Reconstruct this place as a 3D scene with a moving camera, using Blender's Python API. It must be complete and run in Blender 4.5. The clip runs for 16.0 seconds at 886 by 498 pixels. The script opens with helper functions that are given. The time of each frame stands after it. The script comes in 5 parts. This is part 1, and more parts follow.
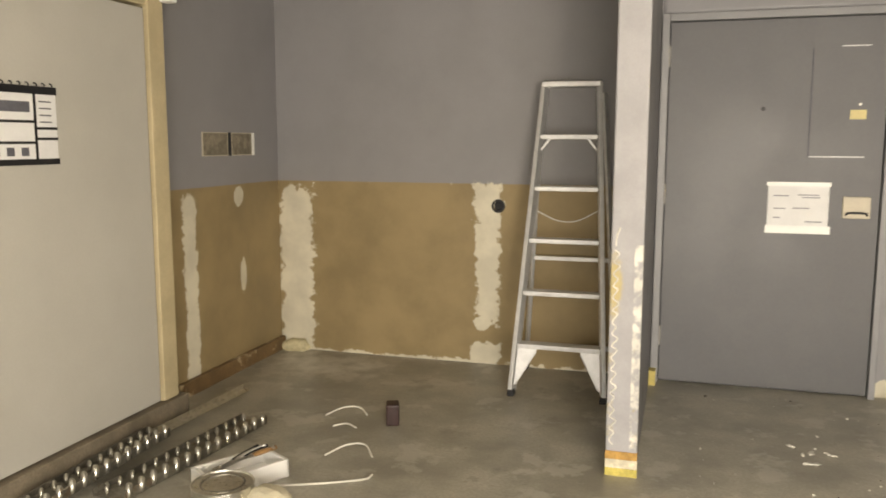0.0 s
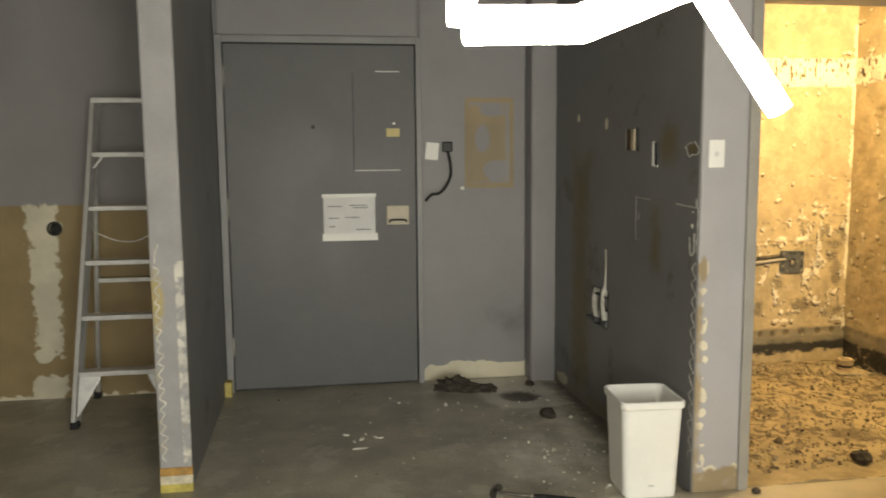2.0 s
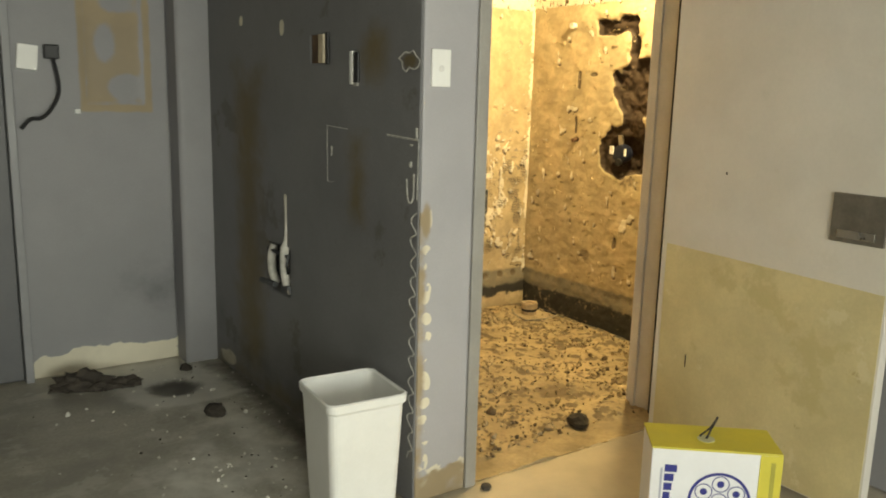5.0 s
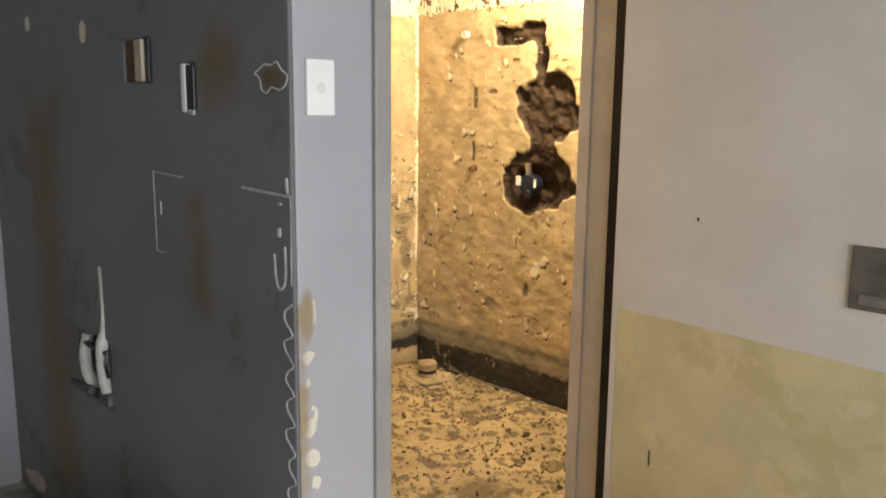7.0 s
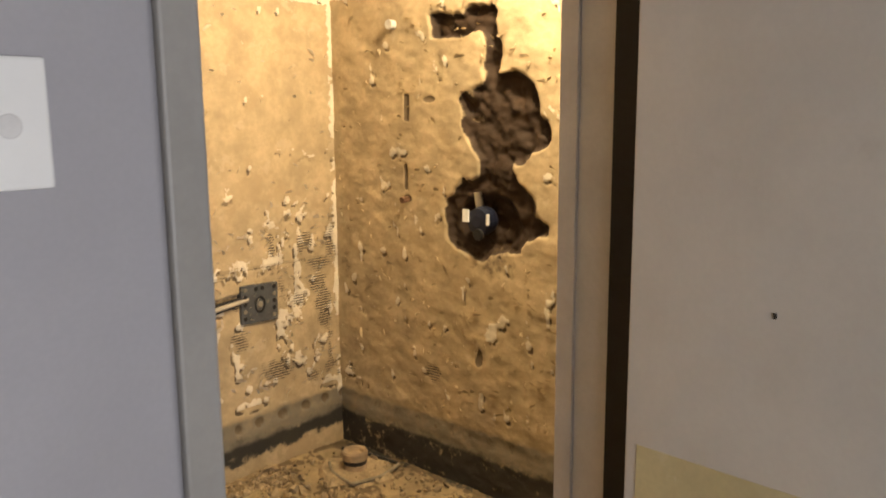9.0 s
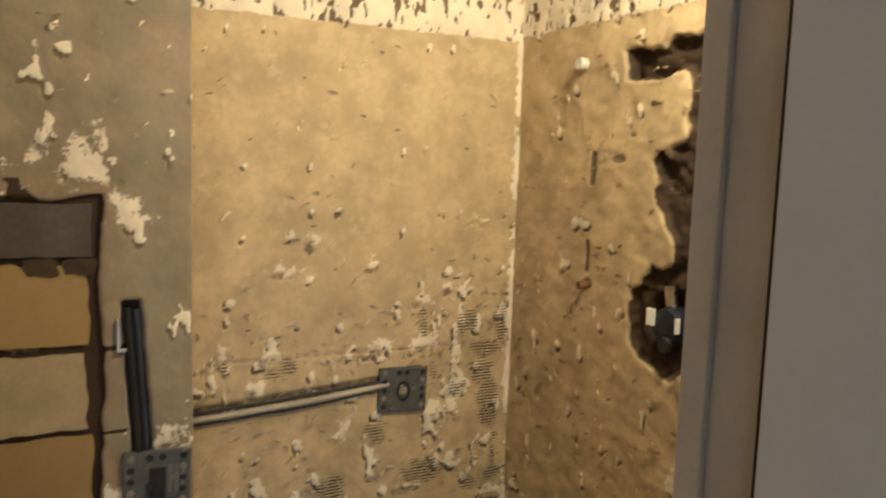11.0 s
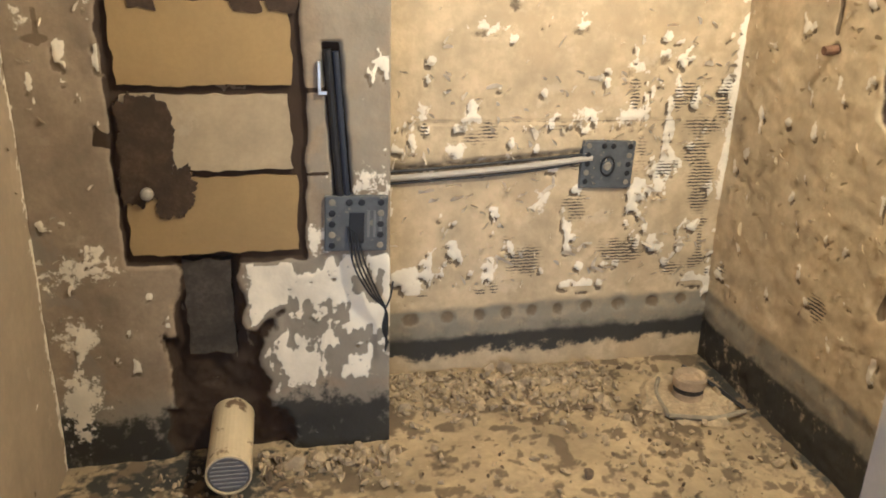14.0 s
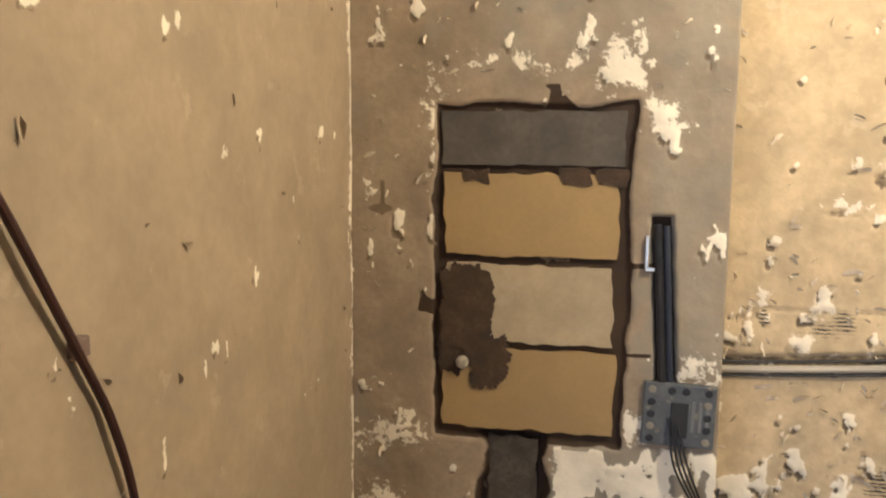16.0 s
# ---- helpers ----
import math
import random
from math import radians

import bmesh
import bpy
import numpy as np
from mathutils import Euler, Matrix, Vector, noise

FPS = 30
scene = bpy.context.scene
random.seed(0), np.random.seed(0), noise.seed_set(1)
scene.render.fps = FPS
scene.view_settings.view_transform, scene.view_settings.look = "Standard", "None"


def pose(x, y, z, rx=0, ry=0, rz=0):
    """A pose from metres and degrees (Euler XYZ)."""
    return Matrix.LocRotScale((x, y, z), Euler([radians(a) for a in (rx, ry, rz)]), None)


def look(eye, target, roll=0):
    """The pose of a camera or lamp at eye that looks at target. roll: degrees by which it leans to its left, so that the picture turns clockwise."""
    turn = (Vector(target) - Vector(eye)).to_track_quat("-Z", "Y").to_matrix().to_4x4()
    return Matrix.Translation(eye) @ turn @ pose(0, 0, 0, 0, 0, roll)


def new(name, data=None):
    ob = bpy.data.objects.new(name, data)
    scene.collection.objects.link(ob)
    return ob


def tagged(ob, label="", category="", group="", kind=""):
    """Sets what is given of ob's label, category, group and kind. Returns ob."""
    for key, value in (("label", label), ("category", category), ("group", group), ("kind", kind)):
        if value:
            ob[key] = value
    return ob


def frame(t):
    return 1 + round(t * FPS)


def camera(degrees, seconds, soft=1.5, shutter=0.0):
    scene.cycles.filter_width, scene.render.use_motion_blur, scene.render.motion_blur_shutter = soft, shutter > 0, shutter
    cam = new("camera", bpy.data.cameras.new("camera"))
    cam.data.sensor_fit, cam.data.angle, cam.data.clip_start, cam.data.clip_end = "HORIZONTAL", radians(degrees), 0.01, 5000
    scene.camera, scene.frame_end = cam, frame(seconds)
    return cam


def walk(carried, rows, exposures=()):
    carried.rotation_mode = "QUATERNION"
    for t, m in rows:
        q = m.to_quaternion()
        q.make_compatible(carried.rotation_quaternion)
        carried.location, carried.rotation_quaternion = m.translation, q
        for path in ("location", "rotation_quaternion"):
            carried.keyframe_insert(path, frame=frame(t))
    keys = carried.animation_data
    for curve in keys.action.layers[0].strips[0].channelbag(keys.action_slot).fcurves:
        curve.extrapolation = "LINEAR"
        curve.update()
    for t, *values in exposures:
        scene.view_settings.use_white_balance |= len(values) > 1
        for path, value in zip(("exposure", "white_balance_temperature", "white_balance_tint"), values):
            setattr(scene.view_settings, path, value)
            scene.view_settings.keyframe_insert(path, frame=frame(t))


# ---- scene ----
cam = camera(57.7, 16.0, soft=1.8, shutter=0.3)
PATH = [
    (0, (0.2, 0.068, 1.389), (-0.366, 1.968, 1.123), 0.1),
    (0.5, (0.194, -0.041, 1.39), (-0.177, 1.908, 1.142), 0.8),
    (1, (0.325, -0.036, 1.411), (0.262, 1.95, 1.189), 0.7),
    (1.5, (0.468, -0.011, 1.394), (0.606, 1.973, 1.182), 0.3),
    (2, (0.596, -0.015, 1.391), (0.909, 1.947, 1.161), -0.5),
    (2.5, (0.67, 0.001, 1.368), (1.081, 1.94, 1.1), -0.1),
    (3, (0.682, 0.061, 1.346), (1.118, 1.985, 1.019), 1.4),
    (3.5, (0.592, 0.268, 1.308), (1.213, 2.131, 0.929), 1.1),
    (4, (0.522, 0.482, 1.335), (1.441, 2.211, 0.926), -0.3),
    (4.5, (0.593, 0.69, 1.31), (1.636, 2.35, 0.911), 0.6),
    (5, (0.792, 0.954, 1.316), (1.907, 2.569, 0.935), 1.5),
    (5.2, (0.833, 1.009, 1.328), (1.982, 2.601, 0.946), 1.5),
    (7.3, (1.287, 1.766, 1.35), (2.693, 3.144, 0.996), 0.1),
    (7.5, (1.329, 1.832, 1.353), (2.759, 3.177, 0.973), -0.1),
    (8, (1.547, 2.054, 1.343), (3.018, 3.347, 0.94), 0.3),
    (8.5, (1.768, 2.183, 1.381), (3.249, 3.471, 0.998), -0.5),
    (8.7, (1.83, 2.232, 1.389), (3.312, 3.524, 1.023), -0.5),
    (10.8, (2.636, 2.526, 1.443), (3.657, 4.236, 1.261), 1.4),
    (11, (2.68, 2.514, 1.431), (3.57, 4.29, 1.202), 1.9),
    (11.5, (2.729, 2.506, 1.392), (3.392, 4.358, 1.029), 2.6),
    (12, (2.73, 2.5, 1.363), (3.281, 4.363, 0.892), 3.7),
    (12.5, (2.712, 2.505, 1.325), (3.178, 4.369, 0.771), 3.8),
    (13, (2.706, 2.513, 1.301), (3.14, 4.359, 0.663), 3.6),
    (13.5, (2.714, 2.531, 1.278), (3.121, 4.361, 0.58), 2.8),
    (14, (2.741, 2.586, 1.28), (3.123, 4.42, 0.58), 1.7),
    (14.5, (2.792, 2.696, 1.27), (3.114, 4.561, 0.624), -0.3),
    (15, (2.835, 2.71, 1.253), (2.877, 4.631, 0.698), -1.9),
    (15.5, (2.768, 2.704, 1.218), (2.521, 4.647, 0.813), -1.0),
    (16, (2.746, 2.704, 1.241), (2.347, 4.644, 0.963), 0.4),
]
walk(cam, [(t, look(eye, target, roll)) for t, eye, target, roll in PATH],
     exposures=[(0.0, 1.12, 8300, 11), (1.0, 1.0, 8600, 12), (1.5, 0.55, 8700, 10), (2.0, 0.05, 7800, 4), (3.0, -0.18, 7100, 3), (4.0, -0.22, 7150, 5), (5.0, 0.05, 7400, -2), (7.5, 0.1, 6050, 12), (8.0, 0.1, 6000, 12), (8.7, -0.28, 6350, 15),
                (11.0, -1.05, 5800, 9), (12.0, -0.38, 5150, 11), (14.0, -0.02, 4950, 12), (15.0, 0.06, 5050, 12), (16.0, -0.17, 5100, 13)])

# ---- light ----
world = bpy.data.worlds.new("sky")
scene.world = world
world.use_nodes = True
sky = world.node_tree.nodes.new("ShaderNodeTexSky")
sky.sky_type, sky.sun_disc = "NISHITA", False
sky.sun_elevation, sky.sun_rotation = radians(35), radians(200)
back = world.node_tree.nodes["Background"]
back.inputs["Strength"].default_value = 0.08
world.node_tree.links.new(sky.outputs["Color"], back.inputs["Color"])


def lamp(name, kind, where, energy, color, **more):
    data = bpy.data.lights.new(name, kind)
    data.energy, data.color = energy, color
    ob = new(name, data)
    ob.matrix_world = where
    return ob, data


# daylight from an unseen window behind the walker, place and size assumed
_, day = lamp("window_daylight", "AREA", look((1.35, -1.62, 0.98), (1.4, 4.0, 0.5)), 122, (0.93, 0.96, 1.0))
day.shape, day.size, day.size_y = "RECTANGLE", 2.7, 1.45
# the bare warm bulb in the wet room
_, bulb = lamp("bulb_light", "POINT", pose(3.75, 3.55, 2.2), 122, (1.0, 0.78, 0.45))
bulb.shadow_soft_size = 0.035

# ---- materials ----
MATS = {}


def mat(name, color, rough=0.6, metal=0.0, var=0.12, scale=6.0, bump=0.15, fine=90.0, masks=(), emit=0.0, spec=0.4, dirt=None, object_var=0.0):
    """A surface with two scales of variation; masks: (attribute, colour, raggedness, ragged scale, sharpness)."""
    if name in MATS:
        return MATS[name]
    m = bpy.data.materials.new(name)
    m.use_nodes = True
    n, l = m.node_tree.nodes, m.node_tree.links
    p = n["Principled BSDF"]
    co = n.new("ShaderNodeTexCoord")

    def tex(sc, detail=5.0, ro=0.6):
        t = n.new("ShaderNodeTexNoise")
        t.inputs["Scale"].default_value, t.inputs["Detail"].default_value, t.inputs["Roughness"].default_value = sc, detail, ro
        l.new(co.outputs["Object"], t.inputs["Vector"])
        return t.outputs["Fac"]

    def mix(f, a, b, kind="MIX"):
        x = n.new("ShaderNodeMix")
        x.data_type, x.blend_type = "RGBA", kind
        for k, v in ((0, f), (6, a), (7, b)):
            if isinstance(v, (int, float)):
                x.inputs[k].default_value = v
            elif isinstance(v, tuple):
                x.inputs[k].default_value = (*v[:3], 1)
            else:
                l.new(v, x.inputs[k])
        return x.outputs[2]

    def ramp(v, a, b, lo=0.0, hi=1.0):
        x = n.new("ShaderNodeMapRange")
        x.interpolation_type = "SMOOTHSTEP"
        l.new(v, x.inputs["Value"])
        for k, q in zip(("From Min", "From Max", "To Min", "To Max"), (a, b, lo, hi)):
            x.inputs[k].default_value = q
        return x.outputs["Result"]

    def math_(op, a, b):
        x = n.new("ShaderNodeMath")
        x.operation = op
        for k, v in enumerate((a, b)):
            if isinstance(v, (int, float)):
                x.inputs[k].default_value = v
            else:
                l.new(v, x.inputs[k])
        return x.outputs[0]

    big, small = tex(scale), tex(fine, 3.0)
    dark = tuple(c * (1 - var) for c in color)
    light = tuple(min(1, c * (1 + var)) for c in color)
    c = mix(ramp(big, 0.3, 0.7), dark, light)
    c = mix(ramp(small, 0.35, 0.65, 0.0, var * 1.2), c, tuple(q * 0.6 for q in color))
    if dirt:
        for amount, sc, lo, col in dirt:
            c = mix(ramp(tex(sc, 7.0, 0.65), lo, lo + 0.06, 0.0, amount), c, col)
    for attr, col, rag, rscale, sharp in masks:
        a = n.new("ShaderNodeAttribute")
        a.attribute_name = attr
        noise_ = math_("MULTIPLY", math_("SUBTRACT", tex(rscale, 6.0, 0.65), 0.5), rag)
        f = ramp(math_("ADD", a.outputs["Fac"], noise_), 0.5 - sharp, 0.5 + sharp)
        if attr == "comb":
            wv = n.new("ShaderNodeTexWave")
            wv.bands_direction = "Z"
            wv.inputs["Scale"].default_value, wv.inputs["Distortion"].default_value = 30.0, 2.5
            wv.inputs["Detail"].default_value, wv.inputs["Detail Scale"].default_value = 2.0, 3.0
            l.new(co.outputs["Object"], wv.inputs["Vector"])
            f = math_("MULTIPLY", f, ramp(wv.outputs["Fac"], 0.45, 0.6))
        col2 = mix(ramp(big, 0.3, 0.7), tuple(q * 0.82 for q in col), tuple(min(1, q * 1.12) for q in col))
        c = mix(f, c, col2)
    if object_var:
        oi = n.new("ShaderNodeObjectInfo")
        hs = n.new("ShaderNodeHueSaturation")
        l.new(ramp(oi.outputs["Random"], 0, 1, 1 - object_var, 1 + object_var), hs.inputs["Value"])
        l.new(c, hs.inputs["Color"])
        c = hs.outputs["Color"]
    l.new(c, p.inputs["Base Color"])
    l.new(ramp(big, 0.2, 0.8, max(0.03, rough - 0.1), min(1, rough + 0.1)), p.inputs["Roughness"])
    p.inputs["Metallic"].default_value = metal
    p.inputs["Specular IOR Level"].default_value = spec
    if bump:
        b = n.new("ShaderNodeBump")
        b.inputs["Strength"].default_value, b.inputs["Distance"].default_value = bump, 0.004
        h = math_("ADD", math_("MULTIPLY", big, 1.0), math_("MULTIPLY", small, 0.35))
        l.new(h, b.inputs["Height"])
        l.new(b.outputs["Normal"], p.inputs["Normal"])
    if emit:
        p.inputs["Emission Color"].default_value = (*color, 1)
        p.inputs["Emission Strength"].default_value = emit
    MATS[name] = m
    return m


GREY = (0.282, 0.275, 0.285)
BARE = (0.33, 0.245, 0.13)
FILL = (0.70, 0.65, 0.52)
PLASTER = (0.50, 0.395, 0.24)
MORTAR = (0.040, 0.023, 0.012)
wall_masks = [("bare", BARE, 0.25, 9.0, 0.03), ("fill", FILL, 0.9, 16.0, 0.05), ("ochre", (0.34, 0.265, 0.165), 0.7, 11.0, 0.2), ("dark_patch", (0.10, 0.10, 0.11), 0.9, 5.0, 0.4)]
M_GREY = mat("grey_wall_paint", GREY, 0.55, var=0.06, scale=2.5, bump=0.12, fine=140, masks=wall_masks)
M_GREY2 = mat("worn_grey_wall_paint", (0.282, 0.278, 0.290), 0.5, var=0.08, scale=2.2, bump=0.12, fine=140, masks=wall_masks)
M_PART = mat("scraped_partition_paint", (0.36, 0.355, 0.37), 0.6, var=0.10, scale=5.0, bump=0.2, fine=120,
             masks=[("fill", (0.70, 0.68, 0.62), 1.2, 24.0, 0.15), ("ochre", (0.46, 0.38, 0.20), 0.9, 18.0, 0.2)])
# darker tone than the other greys, for the east wall and partition side
M_DARK = mat("dark_grey_wall", (0.182, 0.180, 0.186), 0.45, var=0.12, scale=2.5, bump=0.15, fine=120,
             masks=wall_masks[:2] + [("ochre", (0.15, 0.115, 0.055), 0.9, 9.0, 0.35), ("dark_patch", (0.04, 0.04, 0.04), 0.9, 5.0, 0.4)],
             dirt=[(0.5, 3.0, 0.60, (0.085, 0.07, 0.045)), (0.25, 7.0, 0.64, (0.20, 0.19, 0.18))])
# the pit mask holds real dents plus the shade painted beside scabs
bath_masks = [("grey", (0.25, 0.215, 0.16), 0.8, 10.0, 0.25), ("black", (0.040, 0.037, 0.031), 1.5, 24.0, 0.16),
              ("dots", (0.215, 0.19, 0.14), 0.7, 14.0, 0.2), ("white", (0.76, 0.69, 0.55), 1.5, 46.0, 0.07),
              ("mortar", MORTAR, 0.45, 14.0, 0.06), ("pit_dark", (0.15, 0.11, 0.065), 0.7, 40.0, 0.12), ("comb", (0.055, 0.045, 0.035), 0.9, 30.0, 0.12)]
M_BATH = mat("stripped_plaster", PLASTER, 0.8, var=0.20, scale=7.0, bump=1.0, fine=38, masks=bath_masks,
             dirt=[(0.6, 5.0, 0.56, (0.43, 0.33, 0.195)), (0.5, 9.0, 0.60, (0.57, 0.47, 0.31)), (0.4, 26.0, 0.67, (0.70, 0.61, 0.45)), (0.35, 19.0, 0.69, (0.22, 0.165, 0.10))])
M_PIER = mat("scraped_cement_plaster", (0.285, 0.22, 0.145), 0.85, var=0.22, scale=6.0, bump=0.8, fine=55, masks=bath_masks,
             dirt=[(0.7, 5.0, 0.56, (0.235, 0.20, 0.15)), (0.5, 12.0, 0.62, (0.36, 0.29, 0.20)), (0.4, 24.0, 0.68, (0.58, 0.51, 0.39)), (0.4, 15.0, 0.68, (0.17, 0.13, 0.085))])
M_SMOOTH = mat("beige_scraped_wall", (0.32, 0.25, 0.165), 0.8, var=0.12, scale=9.0, bump=0.35, fine=50, masks=bath_masks,
               dirt=[(0.35, 14.0, 0.62, (0.46, 0.37, 0.25)), (0.3, 20.0, 0.66, (0.25, 0.19, 0.12))])
M_BFLOOR = mat("dusty_screed", (0.37, 0.285, 0.165), 0.9, var=0.25, scale=5.0, bump=0.9, fine=50,
               masks=bath_masks[:5] + [("pit_dark", (0.15, 0.11, 0.065), 1.1, 26.0, 0.3)],
               dirt=[(0.35, 6.0, 0.56, (0.22, 0.165, 0.10)), (0.4, 24.0, 0.62, (0.17, 0.125, 0.075)), (0.4, 15.0, 0.64, (0.52, 0.42, 0.27))])
M_FLOOR = mat("bare_concrete_floor", (0.36, 0.337, 0.28), 0.38, var=0.28, scale=2.6, bump=0.25, fine=70,
              masks=[("pale", (0.60, 0.58, 0.52), 0.9, 7.0, 0.2), ("pit_dark", (0.085, 0.075, 0.06), 0.8, 12.0, 0.3), ("dust", (0.50, 0.43, 0.32), 0.9, 4.0, 0.4)],
              dirt=[(0.45, 4.0, 0.55, (0.52, 0.50, 0.44)), (0.45, 3.1, 0.60, (0.21, 0.19, 0.155)), (0.5, 26.0, 0.68, (0.62, 0.60, 0.53)), (0.45, 12.0, 0.66, (0.17, 0.15, 0.12))])
M_CEIL = mat("ceiling_paint", (0.50, 0.48, 0.44), 0.8, var=0.04)
M_CREAM = mat("cream_gloss_paint", (0.56, 0.47, 0.30), 0.5, var=0.12, scale=4.0, bump=0.1)
M_FRAME = mat("grey_frame_paint", (0.34, 0.325, 0.30), 0.42, var=0.08, scale=5.0, bump=0.1, dirt=[(0.4, 30.0, 0.70, (0.16, 0.14, 0.11))])
# paler tone than the other greys, for the nib
M_NIB = mat("pale_grey_wall", (0.41, 0.40, 0.42), 0.55, var=0.06, scale=2.5, bump=0.12, fine=140, masks=wall_masks)
# frame paint made paler, with the daylight on it put into the colour
M_FRAME_LIT = mat("daylit_grey_frame_paint", (0.66, 0.64, 0.62), 0.42, var=0.08, scale=5.0, bump=0.1, dirt=[(0.4, 30.0, 0.70, (0.16, 0.14, 0.11))])
M_FRAME2 = mat("grey_steel_frame_paint", (0.27, 0.27, 0.28), 0.42, var=0.08, scale=5.0, bump=0.1)
M_STEEL = mat("brushed_steel", (0.62, 0.60, 0.56), 0.32, metal=1.0, var=0.1, scale=30, bump=0.05)
M_ALU = mat("ladder_aluminium", (0.72, 0.72, 0.72), 0.42, metal=0.55, var=0.08, scale=18, bump=0.06)
# black plastic; also stands in for shade in gaps and openings
M_BLACK = mat("black_plastic_and_shade", (0.018, 0.018, 0.02), 0.45, var=0.2, scale=20, bump=0.1)
M_WHITE = mat("white_plastic", (0.87, 0.865, 0.84), 0.4, var=0.03, scale=6, bump=0.03)
M_PAPER = mat("white_paper", (0.80, 0.80, 0.80), 0.9, var=0.04, scale=8, bump=0.1)
M_INK = mat("grey_ink", (0.12, 0.12, 0.14), 0.9, var=0.2)
M_GPLASTIC = mat("grey_box_plastic", (0.085, 0.09, 0.095), 0.5, var=0.2, scale=25, bump=0.15, dirt=[(0.5, 40.0, 0.58, (0.26, 0.22, 0.16))])
M_RUBBLE = mat("plaster_rubble", (0.40, 0.31, 0.19), 0.9, var=0.3, scale=25, bump=0.6)
M_DEBRIS = mat("dark_debris", (0.06, 0.05, 0.04), 0.9, var=0.4, scale=25, bump=0.6)


# ---- mesh helpers ----
def lattice(u, v, seed):
    tab = np.random.RandomState(seed).rand(128, 128)
    iu, iv = np.floor(u).astype(int), np.floor(v).astype(int)
    fu, fv = u - iu, v - iv
    fu, fv = fu * fu * (3 - 2 * fu), fv * fv * (3 - 2 * fv)
    a, b = tab[iu % 128, iv % 128], tab[(iu + 1) % 128, iv % 128]
    c, d = tab[iu % 128, (iv + 1) % 128], tab[(iu + 1) % 128, (iv + 1) % 128]
    return (a * (1 - fu) + b * fu) * (1 - fv) + (c * (1 - fu) + d * fu) * fv


def fbm(u, v, freq, seed=1, octaves=4):
    out, amp, tot = 0, 1.0, 0.0
    for k in range(octaves):
        out = out + amp * lattice(u * freq + 17 * k, v * freq + 31 * k, seed + k)
        tot, amp, freq = tot + amp, amp * 0.5, freq * 2
    return out / tot


def ss(a, b, x):
    t = np.clip((x - a) / (b - a), 0, 1)
    return t * t * (3 - 2 * t)


def box2(u, v, u0, u1, v0, v1, soft=0.02):
    """0.5 on the outline of a rectangle, 1 well inside, 0 well outside."""
    d = np.minimum(np.minimum(u - u0, u1 - u), np.minimum(v - v0, v1 - v))
    return np.clip(0.5 + d / (2 * soft), 0, 1)


def disc(u, v, cu, cv, ru, rv, soft=0.02):
    d = (1 - np.hypot((u - cu) / ru, (v - cv) / rv)) * min(ru, rv)
    return np.clip(0.5 + d / (2 * soft), 0, 1)


def relief(name, axis, const, facing, u0, u1, v0, v1, res, fn, material, thick=0.08, attrs=()):
    """A wall or floor whose face is a fine sheet pushed in and out by fn(u, v), on a solid core."""
    nu, nv = max(2, int((u1 - u0) / res) + 1), max(2, int((v1 - v0) / res) + 1)
    u, v = np.meshgrid(np.linspace(u0, u1, nu), np.linspace(v0, v1, nv), indexing="ij")
    d, masks = fn(u, v)
    w = const + facing * d
    deep = np.full_like(u, const - facing * thick)

    def xyz(u, v, w):
        return {"x": (w, u, v), "y": (u, w, v), "z": (u, v, w)}[axis]
    pts = np.stack(xyz(u, v, w), -1).reshape(-1, 3)
    ids = np.arange(nu * nv).reshape(nu, nv)
    quads = np.stack([ids[:-1, :-1], ids[1:, :-1], ids[1:, 1:], ids[:-1, 1:]], -1).reshape(-1, 4)
    rim = np.concatenate([ids[:, 0], ids[-1, 1:], ids[-2::-1, -1], ids[0, -2:0:-1]])
    rpts = np.stack(xyz(u.ravel()[rim], v.ravel()[rim], deep.ravel()[rim]), -1)
    k, base = len(rim), nu * nv
    ring = [(int(rim[i]), base + i, base + (i + 1) % k, int(rim[(i + 1) % k])) for i in range(k)]
    faces = quads.tolist() + ring + [tuple(range(base, base + k))]
    me = bpy.data.meshes.new(name)
    me.from_pydata(np.concatenate([pts, rpts]).tolist(), [], faces)
    for key in attrs:
        a = me.attributes.new(key, "FLOAT", "POINT")
        vals = np.zeros(base + k)
        if key in masks:
            vals[:base] = masks[key].ravel()
            vals[base:] = vals[rim]
        a.data.foreach_set("value", vals)
    me.materials.append(material)
    flip = (axis == "x" and facing < 0) or (axis == "y" and facing > 0) or (axis == "z" and facing < 0)
    if flip:
        me.flip_normals()
    me.polygons.foreach_set("use_smooth", [True] * len(quads) + [False] * (k + 1))
    return tagged(new(name, me), kind="structure")


def bm_obj(name, bm, material, parent=None, label="", smooth=False):
    me = bpy.data.meshes.new(name)
    bmesh.ops.recalc_face_normals(bm, faces=bm.faces)
    bm.to_mesh(me)
    bm.free()
    if smooth:
        me.polygons.foreach_set("use_smooth", [True] * len(me.polygons))
    if material:
        me.materials.append(material)
    ob = new(name, me)
    if parent:
        ob.parent = parent
    if label:
        tagged(ob, label=label)
    return ob


def part(name, bm, material, parent, label="", smooth=False):
    return bm_obj(name, bm, material, parent, label, smooth)


def thing(name, m, label, category, group=""):
    e = new(name)
    e.matrix_world = m
    e.empty_display_size = 0.05
    return tagged(e, label, category, group)


